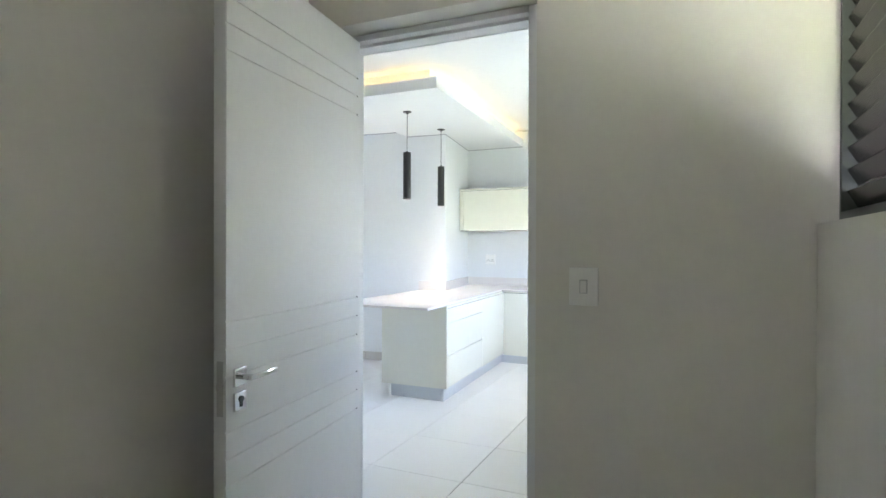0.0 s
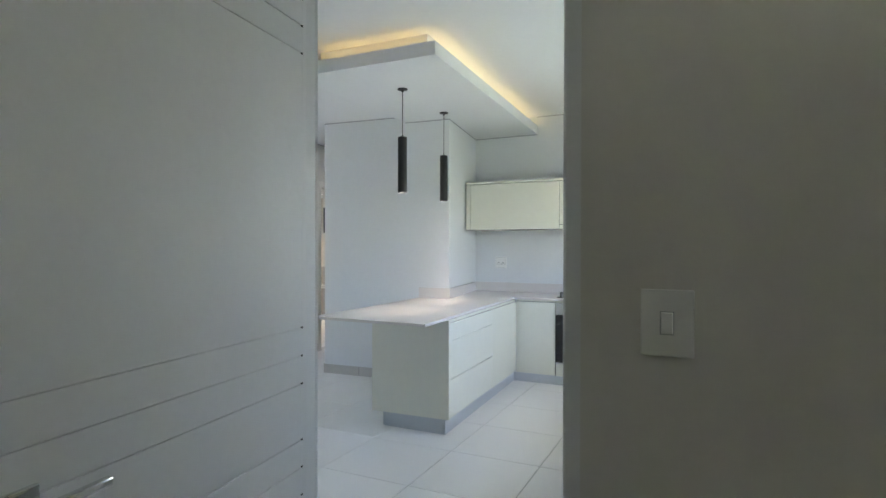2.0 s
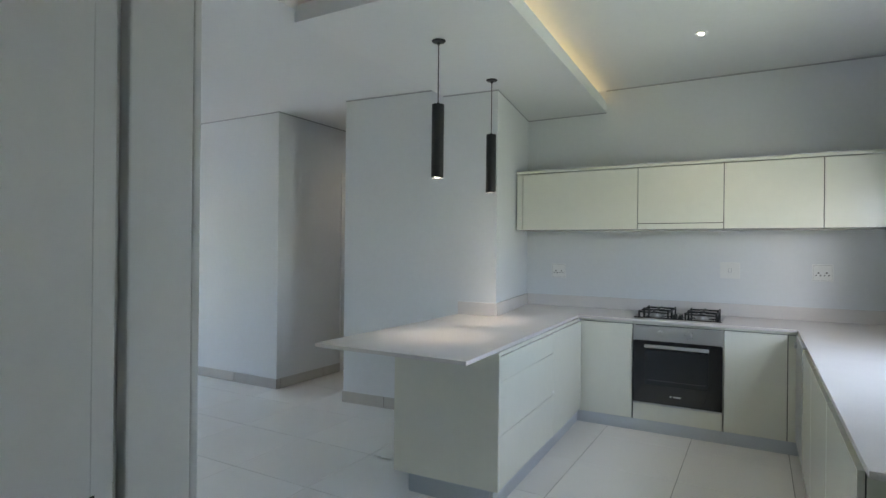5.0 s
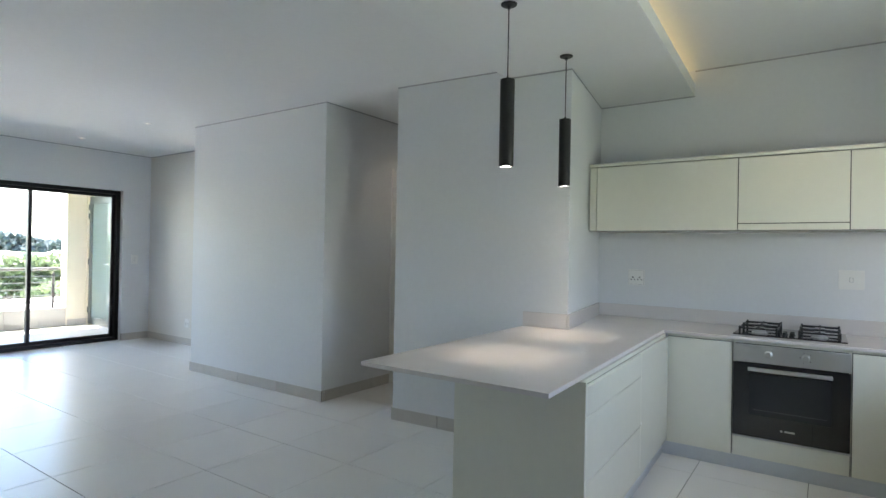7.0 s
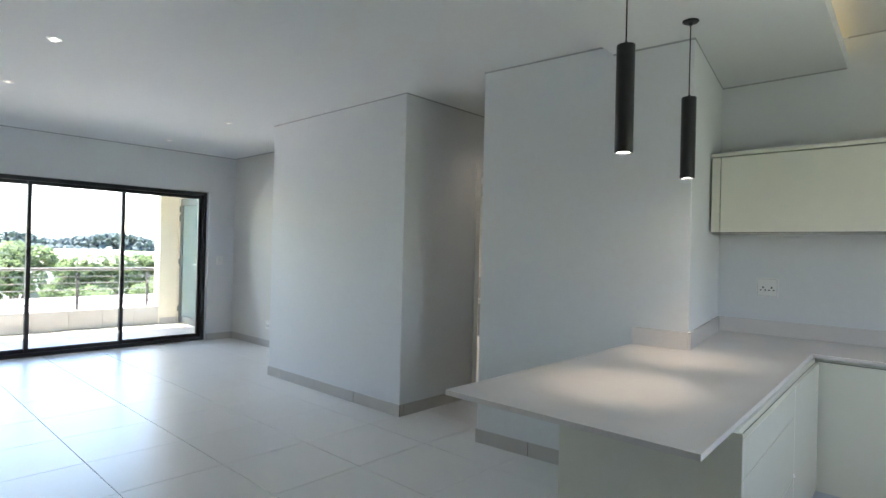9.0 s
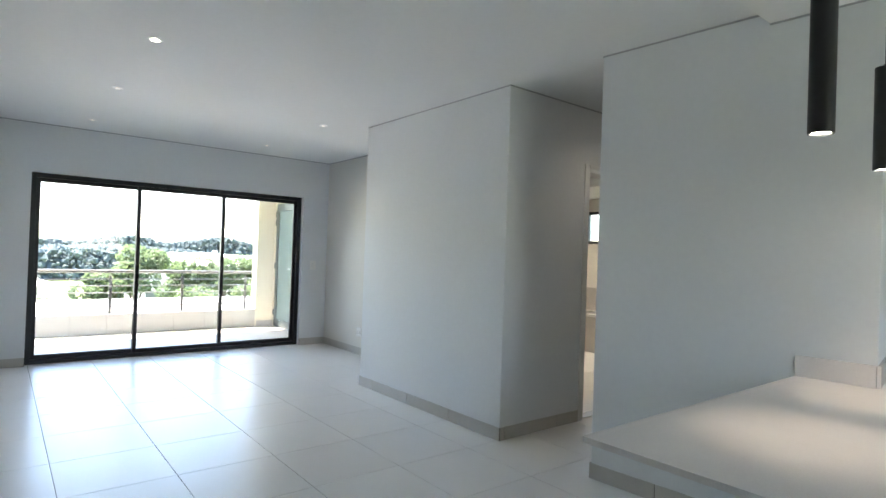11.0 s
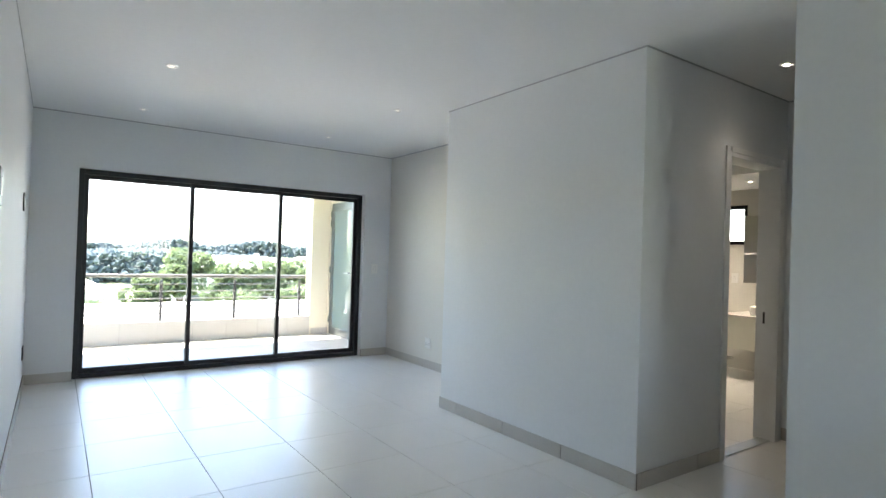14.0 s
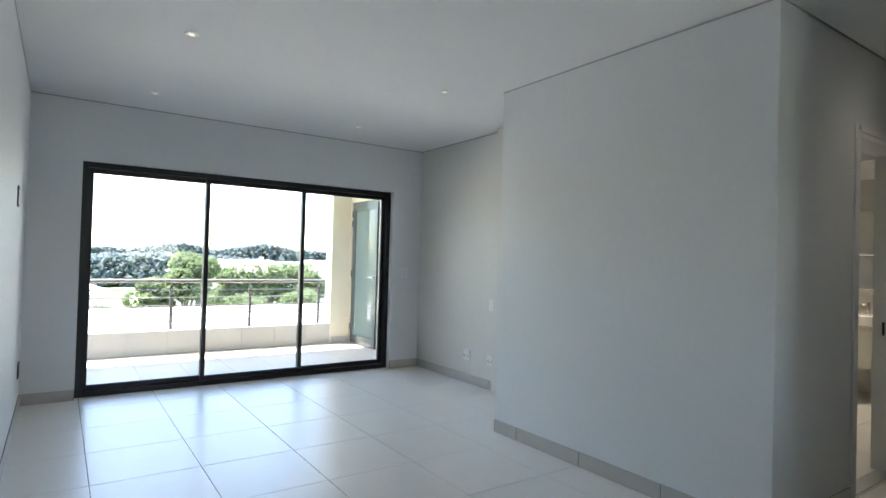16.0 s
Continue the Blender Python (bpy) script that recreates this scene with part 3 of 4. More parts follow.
for z0, z1 in ((0.092, 0.372), (0.372, 0.650), (0.650, TOP - SLAB - 0.022)):
    front(pen, "drawer_front", 0.0195, 0.985, z0, z1, gap=0.0022 if z0 < 0.3 else 0.0012)
front(pen, "filler", 0.985, 1.752, 0.088, TOP - SLAB - 0.022, gap=0.0003)
bm = bmesh.new()
cube(bm, 0.975, 0.988, -0.024, -0.018, 0.380, 0.392, 0.001)
part("drawer_bumper", bm, PLASTIC, pen)


def plinth(name, dims, parent=None):
    bm = bmesh.new()
    cube(bm, *dims, 0.001)
    ob = part(name, bm, ALU, parent, smooth=True)
    return tagged(ob, "brushed aluminium kitchen plinth on the floor", "plinth")


plinth("plinth", (-3.0975, -2.601, 5.277, 5.289, FLOOR_Z, 0.0895))
pl = plinth("plinth", (0.013, 1.785, 0.0, 0.013, FLOOR_Z, 0.0875))
pl.matrix_world = pose(FACE_X - 0.014, PEN_Y, 0, 0, 0, 92.2)
plinth("plinth", (-2.66, -1.135, 7.052, 7.064, FLOOR_Z, 0.0645))
plinth("plinth", (-3.11, -3.098, 5.29, 6.40, FLOOR_Z, 0.0895))

# worktop: one continuous U of quartz with an upstand
bm = bmesh.new()
outline = [(-3.485, 4.925), (-2.565, 4.925), (-2.652, FRONT_Y - 0.028), (RIGHT_X - 0.012, FRONT_Y - 0.028), (RIGHT_X - 0.012, 4.3), (KIT_R, 4.3), (KIT_R, BACK_Y),
           (-3.339, BACK_Y), (-3.17, 6.599), (-3.485, 6.5755)]
lo = [bm.verts.new((x, y, TOP - SLAB)) for x, y in outline]
hi = [bm.verts.new((x, y, TOP)) for x, y in outline]
bm.faces.new(lo[::-1])
bm.faces.new(hi)
for i in range(len(outline)):
    j = (i + 1) % len(outline)
    bm.faces.new((lo[i], lo[j], hi[j], hi[i]))
bmesh.ops.recalc_face_normals(bm, faces=bm.faces)
bmesh.ops.bevel(bm, geom=[e for e in bm.edges], offset=0.0015, segments=2, profile=0.5, affect="EDGES")
top = tagged(part("worktop", bm, QUARTZ, None), "pale pinkish quartz worktop running round the kitchen", "worktop")


def upstand(p, q):
    p, q = Vector((*p, 0)), Vector((*q, 0))
    d = q - p
    m = Matrix.Translation(p) @ Matrix.Rotation(math.atan2(d.y, d.x), 4, "Z")
    bm = bmesh.new()
    cube(bm, 0, d.length, -0.016, -0.001, TOP + 0.0005, TOP + 0.10, 0.001, m)
    part("upstand", bm, QUARTZ, top)


upstand((-3.322, BACK_Y), (KIT_R - 0.02, BACK_Y))
upstand((-3.485, 6.5765), (-3.172, 6.5995))
p0, p1 = (-3.17, 6.585), (-3.338, 7.68)
bm = bmesh.new()
d = Vector((p1[0] - p0[0], p1[1] - p0[1], 0))
mm = Matrix.Translation((*p0, 0)) @ Matrix.Rotation(math.atan2(d.y, d.x), 4, "Z")
cube(bm, 0, d.length, -0.016, -0.001, TOP + 0.0005, TOP + 0.10, 0.001, mm)
part("upstand", bm, QUARTZ, top)


def oven():
    x0, x1 = -2.226, -1.618
    u = thing("built_in_oven", (x0, FRONT_Y, 0.19), "built-in stainless and black glass oven under the hob", "oven")
    w, h = x1 - x0, 0.592
    bm = bmesh.new()
    cube(bm, 0.01, w - 0.01, -0.018, 0.002, 0.005, h - 0.002)
    part("body", bm, DARK, u)
    bm = bmesh.new()
    cube(bm, 0, w, -0.035, -0.0185, 0.477, h - 0.004, 0.002)
    fascia = part("control_panel", bm, STEEL, u, "brushed stainless control panel", smooth=True)
    for kx in (0.193, 0.388):
        bm = bmesh.new()
        lathe(bm, [(0.023, 0.0), (0.023, 0.004), (0.019, 0.006), (0.017, 0.022), (0.015, 0.024)], 24, pose(kx, -0.035, 0.537, 90))
        part("knob", bm, STEEL, fascia, "round steel knob", smooth=True)
    for k in range(5):
        a = radians(40 + 70 * k)
        bm = bmesh.new()
        cube(bm, 0.388 + 0.03 * math.cos(a) - 0.002, 0.388 + 0.03 * math.cos(a) + 0.002, -0.0356, -0.0345, 0.537 + 0.03 * math.sin(a) - 0.002, 0.537 + 0.03 * math.sin(a) + 0.002)
        part("dial_mark", bm, DARK, fascia)
    bm = bmesh.new()
    cube(bm, 0, w, -0.036, -0.0185, 0.012, 0.472, 0.002)
    door = part("door", bm, BLACKGLASS, u, "black glass oven door", smooth=True)
    bm = bmesh.new()
    cube(bm, 0.09, w - 0.09, -0.0364, -0.0358, 0.15, 0.41)
    part("window", bm, mat("oven_window", (0.02, 0.022, 0.024), 0.04), door)
    bm = bmesh.new()
    rod(bm, (0.11, -0.0362, 0.185), (w - 0.11, -0.0362, 0.185), 0.0012, seg=6)
    part("shelf_wires", bm, GREYALU, door)
    bm = bmesh.new()
    cube(bm, 0.085, w - 0.085, -0.072, -0.056, 0.428, 0.452, 0.004)
    cube(bm, 0.10, 0.12, -0.058, -0.036, 0.432, 0.448)
    cube(bm, w - 0.12, w - 0.10, -0.058, -0.036, 0.432, 0.448)
    part("handle", bm, STEEL, door, "flat steel door handle", smooth=True)
    bm = bmesh.new()
    cube(bm, 0.262, 0.274, -0.0366, -0.0358, 0.070, 0.082, 0)
    cube(bm, 0.284, 0.338, -0.0366, -0.0358, 0.071, 0.081, 0)
    part("badge", bm, STEEL, door)
    bm = bmesh.new()
    cube(bm, 0, w, -0.033, -0.0185, 0.0, 0.010, 0.001)
    part("bottom_trim", bm, STEEL, u)


oven()


def hob():
    x0, x1, y0, y1 = -2.245, -1.632, 7.155, 7.62
    u = thing("gas_hob", ((x0 + x1) / 2, (y0 + y1) / 2, TOP), "black glass gas hob with four burners", "hob")
    w, d = (x1 - x0) / 2, (y1 - y0) / 2
    bm = bmesh.new()
    cube(bm, -w, w, -d, d, 0.0005, 0.009, 0.002)
    part("plate", bm, BLACKGLASS, u, smooth=True)
    for sx in (-0.165, 0.165):
        for sy, r in ((-0.115, 0.036), (0.115, 0.044)):
            bm = bmesh.new()
            lathe(bm, [(r * 1.25, 0.009), (r * 1.25, 0.015), (r, 0.017), (r, 0.028), (r * 0.85, 0.032), (r * 0.8, 0.034)], 24, Matrix.Translation((sx, sy, 0)))
            b = part("burner", bm, STEEL, u, smooth=True)
            bm = bmesh.new()
            lathe(bm, [(r * 0.8, 0.0345), (r * 0.8, 0.039), (r * 0.7, 0.041)], 24, Matrix.Translation((sx, sy, 0)))
            part("burner_cap", bm, IRON, b, smooth=True)
        for sy in (-0.115, 0.115):
            bm = bmesh.new()
            a = 0.104
            for t in (-a, a):
                cube(bm, sx + t - 0.005, sx + t + 0.005, sy - a, sy + a, 0.040, 0.050, 0.001)
                cube(bm, sx - a, sx + a, sy + t - 0.005, sy + t + 0.005, 0.040, 0.050, 0.001)
                for s in (-a, a):
                    cube(bm, sx + t - 0.006, sx + t + 0.006, sy + s - 0.006, sy + s + 0.006, 0.009, 0.058, 0.001)
            for k in range(4):
                ang = k * math.pi / 2
                m = Matrix.Translation((sx, sy, 0)) @ Matrix.Rotation(ang, 4, "Z")
                cube(bm, 0.028, a, -0.004, 0.004, 0.046, 0.058, 0.001, m)
            part("pan_support", bm, IRON, u, "cast iron pan support", smooth=True)
    for k in range(4):
        bm = bmesh.new()
        lathe(bm, [(0.017, 0.009), (0.017, 0.012), (0.013, 0.014), (0.012, 0.030), (0.010, 0.031)], 20, Matrix.Translation((-0.02 + 0.04 * (k % 2), -0.17 + 0.07 * (k // 2), 0)))
        part("knob", bm, BLACK, u, smooth=True)


hob()


# upper cabinets
UP_Y, UP_Z0, UP_Z1 = 7.225, 1.505, 1.990


def upper_cabinet(x0, x1, label, lip=0.0, filler=0.0):
    u = thing("wall_cabinet", (x0, UP_Y, UP_Z0), label, "wall cabinet", "kitchen wall cabinets")
    w, h = x1 - x0, UP_Z1 - UP_Z0
    bm = bmesh.new()
    cube(bm, 0.0005, w - 0.0005, 0.001, BACK_Y - UP_Y - 0.001, 0.004, h)
    part("body", bm, CREAM, u)
    if filler:
        front(u, "filler", 0.0, filler, 0, h)
    if lip:
        front(u, "hood_flap", 0.0, w, 0, lip)
    front(u, "door", filler, w, lip, h)
    return u


upper_cabinet(-3.252, -2.235, "cream gloss wall cabinet with a wide flap door", filler=0.055)
upper_cabinet(-2.235, -1.629, "cream gloss wall cabinet housing the extractor", lip=0.046)
upper_cabinet(-1.629, -1.02, "cream gloss wall cabinet with a flap door")
upper_cabinet(-1.02, KIT_R - 0.005, "cream gloss wall cabinet at the end of the run")
bm = bmesh.new()
cube(bm, -3.252, KIT_R - 0.002, UP_Y - 0.028, BACK_Y - 0.002, UP_Z1 + 0.003, UP_Z1 + 0.026, 0.002)
tagged(part("cabinet_top_panel", bm, CREAM, None, smooth=True), "cream top panel along the wall cabinets", "top panel")

# right-hand run
ru = unit("base_cabinet", (RIGHT_X, FRONT_Y - 0.01, 0), "cream gloss base cabinets under the side worktop", turn=-90)
bm = bmesh.new()
cube(bm, 0.62, 2.64, 0.001, 0.62, 0.10, TOP - SLAB - 0.002)
cube(bm, 0.0, 0.03, 0.001, 0.62, 0.10, TOP - SLAB - 0.002)
part("body", bm, CREAM, ru)
front(ru, "door", 0.62, 1.2, 0.085, TOP - SLAB - 0.018)
front(ru, "door", 1.2, 1.9, 0.085, TOP - SLAB - 0.018)
front(ru, "door", 1.9, 2.64, 0.085, TOP - SLAB - 0.018)
plinth("plinth", (RIGHT_X + 0.05, RIGHT_X + 0.062, 4.43, 6.44, FLOOR_Z, 0.085))
dw = thing("dishwasher", (RIGHT_X, FRONT_Y - 0.045, 0), "stainless steel dishwasher under the worktop", "dishwasher", turn=-90)
bm = bmesh.new()
cube(bm, 0.0, 0.58, 0.0, 0.58, 0.02, TOP - SLAB - 0.008, 0.003)
part("body", bm, GREYALU, dw)
bm = bmesh.new()
cube(bm, 0.0, 0.58, -0.022, -0.001, 0.10, 0.68, 0.003)
part("door", bm, STEEL, dw, smooth=True)
bm = bmesh.new()
cube(bm, 0.0, 0.58, -0.022, -0.001, 0.684, TOP - SLAB - 0.008, 0.003)
cp = part("control_panel", bm, STEEL, dw, smooth=True)
bm = bmesh.new()
lathe(bm, [(0.02, 0), (0.02, 0.012), (0.017, 0.014)], 20, pose(0.1, -0.022, 0.735, 90))
part("knob", bm, STEEL, cp, smooth=True)
for xf in (0.05, 0.53):
    for yf in (0.05, 0.53):
        bm = bmesh.new()
        rod(bm, (xf, yf, FLOOR_Z), (xf, yf, 0.022), 0.02, seg=12)
        part("foot", bm, BLACK, dw)


# pendants
def pendant(x, y, z0, z1):
    p = thing("pendant_lamp", (x, y, PANEL_Z), "matt black tube pendant lamp over the worktop, lit", "pendant lamp", "pendants over the counter")
    o = Matrix.Translation((0, 0, -PANEL_Z))
    r = 0.0365
    bm = bmesh.new()
    lathe(bm, [(0.041, -0.0005), (0.041, -0.005), (0.036, -0.009), (0.010, -0.013), (0.007, -0.026)], 32)
    part("ceiling_rose", bm, BLACK, p, smooth=True)
    bm = bmesh.new()
    rod(bm, (0, 0, z1 - PANEL_Z + 0.01), (0, 0, -0.028), 0.0032, seg=8)
    part("cable", bm, BLACK, p, smooth=True)
    bm = bmesh.new()
    seg = 36
    prof = [(0.006, z1 + 0.014), (0.009, z1 + 0.004), (0.036, z1), (r, z1 - 0.003), (r, z0 + 0.002), (r - 0.001, z0), (r - 0.006, z0), (r - 0.007, z0 + 0.02), (0.002, z0 + 0.022)]
    lathe(bm, [(a, b) for a, b in prof], seg, o)
    tube = part("tube", bm, BLACK, p, smooth=True)
    bm = bmesh.new()
    lathe(bm, [(r - 0.008, z0 + 0.006), (r - 0.008, z0 + 0.010)], 28, o)
    part("lens", bm, LAMP, tube, "bright lamp lens")
    d = bpy.data.lights.new("pendant_spot", "SPOT")
    d.energy, d.color, d.spot_size, d.spot_blend, d.shadow_soft_size = 1.7, (1.0, 0.87, 0.68), radians(54), 1.0, 0.03
    s = new("pendant_spot", d)
    s.matrix_world = look((x, y, z0 - 0.002), (x, y, 0))


pendant(-3.072, 5.510, 1.757, 2.194)
pendant(-3.112, 6.355, 1.752, 2.174)


# downlights
def downlight(x, y, z, on=1.5, lens=None):
    p = thing("downlight", (x, y, z), "small round recessed ceiling downlight, lit", "downlight", "ceiling downlights")
    bm = bmesh.new()
    seg = 28
    lathe(bm, [(0.042, -0.0005), (0.042, -0.005), (0.038, -0.007), (0.030, -0.006), (0.028, -0.002)], seg)
    part("trim_ring", bm, PLASTIC, p, smooth=True)
    bm = bmesh.new()
    lathe(bm, [(0.015, -0.0065), (0.015, -0.0025)], seg)
    part("lens", bm, lens or LAMP, p)
    d = bpy.data.lights.new("downlight_spot", "SPOT")
    d.energy, d.color, d.spot_size, d.spot_blend, d.shadow_soft_size = on, (1.0, 0.88, 0.70), radians(110), 0.9, 0.03
    s = new("downlight_spot", d)
    s.matrix_world = look((x, y, z - 0.012), (x, y, 0))


downlight(-1.745, 6.655, KITCHEN_Z)
for x in (-6.33, -7.76, -9.33):
    downlight(x, 4.27, CEIL_Z, 0.8, None if x > -7 else DIMLAMP)
for x in (-7.73, -9.28):
    downlight(x, 6.12, CEIL_Z, 0.8, DIMLAMP)
downlight(-5.04, 7.446, CEIL_Z, 0.8)

# ---------------------------------------------------------------- balcony
PAR_X, PAR_Z, SIDE_Y = -11.95, 0.275, 7.33
bm = bmesh.new()
cube(bm, PAR_X - 0.25, LIV_FAR - 0.25, 1.6, SIDE_Y + 0.2, -0.3, -0.0135)
balcony = structure("balcony_floor", bm, GROUT, "pale tiled balcony floor", "floor")
bm = bmesh.new()
cube(bm, PAR_X - 0.30, LIV_FAR - 0.25, 1.6, SIDE_Y + 0.2, 2.62, 2.85)
structure("balcony_soffit", bm, PLASTER, "plastered balcony soffit", "ceiling")
bm = slab_with_holes("x", PAR_X - 0.2, LIV_FAR - 0.25, SIDE_Y, SIDE_Y + 0.2, -0.3, 2.62, [(-11.90, -11.02, -0.0, 2.13)])
structure("wall_balcony_north", bm, PLASTER, "cream plastered balcony side wall with a door", "wall")
bm = bmesh.new()
cube(bm, PAR_X - 0.2, PAR_X - 0.0, 7.03, SIDE_Y - 0.001, -0.3, 2.62)
structure("wall_balcony_return", bm, PLASTER, "cream plastered wall return at the balcony corner", "wall")
bm = bmesh.new()
cube(bm, PAR_X - 0.2, LIV_FAR - 0.25, 1.4, 1.6, -0.3, 2.85)
structure("wall_balcony_south", bm, PLASTER, "cream plastered balcony side wall", "wall")
bm = bmesh.new()
cube(bm, PAR_X - 0.2, PAR_X - 0.012, 1.6, 7.029, -0.3, PAR_Z)
parapet = structure("balcony_parapet", bm, GROUT, "low tiled balcony parapet", "parapet")
bm = bmesh.new()
cube(bm, PAR_X - 0.22, PAR_X + 0.012, 1.6, 7.029, PAR_Z + 0.0005, PAR_Z + 0.022, 0.003)
part("coping", bm, BALTILE, parapet, "pale coping")
bm = bmesh.new()
cube(bm, 0, 0.0115, 0.0015, 0.455, 0.001, PAR_Z - 0.002)
pt = mesh_of("parapet_tile", bm, BALTILE)
y = 1.62
while y + 0.455 < 7.03:
    ob = new("parapet_tile", pt)
    ob.location = (PAR_X - 0.0118, y, 0)
    ob.parent = parapet
    y += 0.458
bm = bmesh.new()
cube(bm, 0, 0.0115, 0.0015, 7.0275 - y, 0.001, PAR_Z - 0.002)
ob = new("parapet_tile", mesh_of("parapet_tile_cut", bm, BALTILE))
ob.location = (PAR_X - 0.0118, y, 0)
ob.parent = parapet
bm = bmesh.new()
cube(bm, -0.228, 0.228, -0.228, 0.228, -0.012, 0.0)
bt = mesh_of("balcony_tile", bm, BALTILE)
for i in range(4):
    for j in range(13):
        ob = new("balcony_tile", bt)
        ob.location = (-10.46 - 0.46 * i, 1.85 + 0.46 * j, -0.0015)
        ob.parent = balcony
bm = bmesh.new()
cube(bm, PAR_X + 0.012, PAR_X + 0.024, 7.05, SIDE_Y - 0.002, 0.0, 0.10)
structure("baseboard", bm, BALTILE, "pale tile skirting on the balcony wall", "baseboard")

rail = thing("balcony_railing", (PAR_X - 0.1, 4.5, PAR_Z + 0.022), "steel balcony railing with level rods on the parapet", "railing")
o = Matrix.Translation((-PAR_X + 0.1, -4.5, -PAR_Z - 0.022))
for y in (1.85, 2.86, 3.87, 4.87, 5.87, 6.88):
    bm = bmesh.new()
    cube(bm, PAR_X - 0.106, PAR_X - 0.094, y - 0.022, y + 0.022, PAR_Z + 0.03, 0.86, 0.002, o)
    rod(bm, o @ Vector((PAR_X - 0.1, y, 0.86)), o @ Vector((PAR_X - 0.1, y, 0.91)), 0.007, seg=10)
    post = part("post", bm, RAILSTEEL, rail, smooth=True)
    bm = bmesh.new()
    cube(bm, PAR_X - 0.15, PAR_X - 0.05, y - 0.05, y + 0.05, PAR_Z + 0.0225, PAR_Z + 0.0325, 0.002, o)
    part("base_plate", bm, RAILSTEEL, post)
for z in (0.40, 0.50, 0.605, 0.71, 0.81):
    bm = bmesh.new()
    rod(bm, o @ Vector((PAR_X - 0.085, 1.61, z)), o @ Vector((PAR_X - 0.085, 7.028, z)), 0.008, seg=8)
    part("rod", bm, RAILSTEEL, rail, smooth=True)
bm = bmesh.new()
rod(bm, o @ Vector((PAR_X - 0.1, 1.61, 0.925)), o @ Vector((PAR_X - 0.1, 6.98, 0.925)), 0.025, seg=20)
part("handrail", bm, RAILSTEEL, rail, "round steel handrail", smooth=True)

bd = thing("balcony_door", (-11.46, SIDE_Y, 0), "grey aluminium glazed balcony door, closed", "door")
o = Matrix.Translation((11.46, -SIDE_Y, 0))
bm = bmesh.new()
for xa, xb, za, zb in ((-11.897, -11.855, 0.002, 2.127), (-11.065, -11.023, 0.002, 2.127), (-11.855, -11.065, 2.085, 2.127)):
    cube(bm, xa, xb, SIDE_Y + 0.01, SIDE_Y + 0.07, za, zb, 0.002, o)
part("outer_frame", bm, GREYALU, bd, smooth=True)
bm = bmesh.new()
for xa, xb, za, zb in ((-11.852, -11.77, 0.012, 2.082), (-11.15, -11.068, 0.012, 2.082), (-11.77, -11.15, 2.0, 2.082), (-11.77, -11.15, 0.012, 0.13)):
    cube(bm, xa, xb, SIDE_Y - 0.008, SIDE_Y + 0.035, za, zb, 0.003, o)
leaf = part("leaf", bm, GREYALU, bd, smooth=True)
bm = bmesh.new()
cube(bm, -11.775, -11.145, SIDE_Y + 0.008, SIDE_Y + 0.014, 0.125, 2.005, 0, o)
part("pane", bm, TINTED, leaf, "glass tinted pale green in place of reflected sky and trees")
for z in (0.25, 1.05, 1.80, 1.95):
    bm = bmesh.new()
    rod(bm, o @ Vector((-11.853, SIDE_Y - 0.016, z - 0.05)), o @ Vector((-11.853, SIDE_Y - 0.016, z + 0.05)), 0.012, seg=12)
    cube(bm, -11.88, -11.80, SIDE_Y - 0.013, SIDE_Y - 0.0085, z - 0.045, z + 0.045, 0, o)
    part("hinge", bm, GREYALU, leaf, smooth=True)
bm = bmesh.new()
rod(bm, o @ Vector((-11.11, SIDE_Y - 0.008, 1.02)), o @ Vector((-11.11, SIDE_Y - 0.05, 1.02)), 0.009, seg=12)
rod(bm, o @ Vector((-11.10, SIDE_Y - 0.05, 1.02)), o @ Vector((-11.23, SIDE_Y - 0.05, 1.02)), 0.008, seg=12)
part("lever", bm, STEEL, leaf, smooth=True)

# ---------------------------------------------------------------- bathroom and passage
bf = thing("bathroom_door_frame", (BOX_X1, 7.84, 0), "white painted frame of the bathroom doorway", "door frame")
o = Matrix.Translation((-BOX_X1, -7.84, 0))
for ya, yb in ((7.445, 7.475), (8.205, 8.235)):
    bm = bmesh.new()
    cube(bm, BOX_X1 - 0.155, BOX_X1 + 0.012, ya, yb, FLOOR_Z, 2.13, 0.003, o)
    s = -1 if ya < 8 else 1
    ym = ya if s < 0 else yb
    cube(bm, BOX_X1 + 0.0005, BOX_X1 + 0.013, min(ym, ym + s * 0.035), max(ym, ym + s * 0.035), FLOOR_Z, 2.16, 0.003, o)
    part("jamb", bm, DOORWHITE, bf, smooth=True)
bm = bmesh.new()
cube(bm, BOX_X1 - 0.155, BOX_X1 + 0.012, 7.476, 8.204, 2.09, 2.12, 0.003, o)
cube(bm, BOX_X1 + 0.0005, BOX_X1 + 0.013, 7.476, 8.204, 2.121, 2.16, 0.003, o)
part("head", bm, DOORWHITE, bf, smooth=True)
bm = bmesh.new()
cube(bm, BOX_X1 - 0.10, BOX_X1 - 0.085, 8.203, 8.206, 0.88, 0.97, 0, o)
part("strike_plate", bm, DARK, bf)
bm = bmesh.new()
cube(bm, BOX_X1 - 0.12, BOX_X1 - 0.02, 7.476, 8.204, FLOOR_Z + 0.0005, FLOOR_Z + 0.006, 0.002)
structure("threshold", bm, STEEL, "thin metal threshold strip", "threshold")

bm = bmesh.new()
cube(bm, BATH_X0, -4.5, 9.7, BATH_Y, 2.32, CEIL_Z + 0.01)
structure("ceiling_bath", bm, CEIL, "white dropped bathroom ceiling", "ceiling")
downlight(-6.66, 10.3, 2.32, 8.0)
downlight(-7.6, 10.3, 2.32, 8.0)
downlight(-6.8, 8.8, CEIL_Z, 4.5)

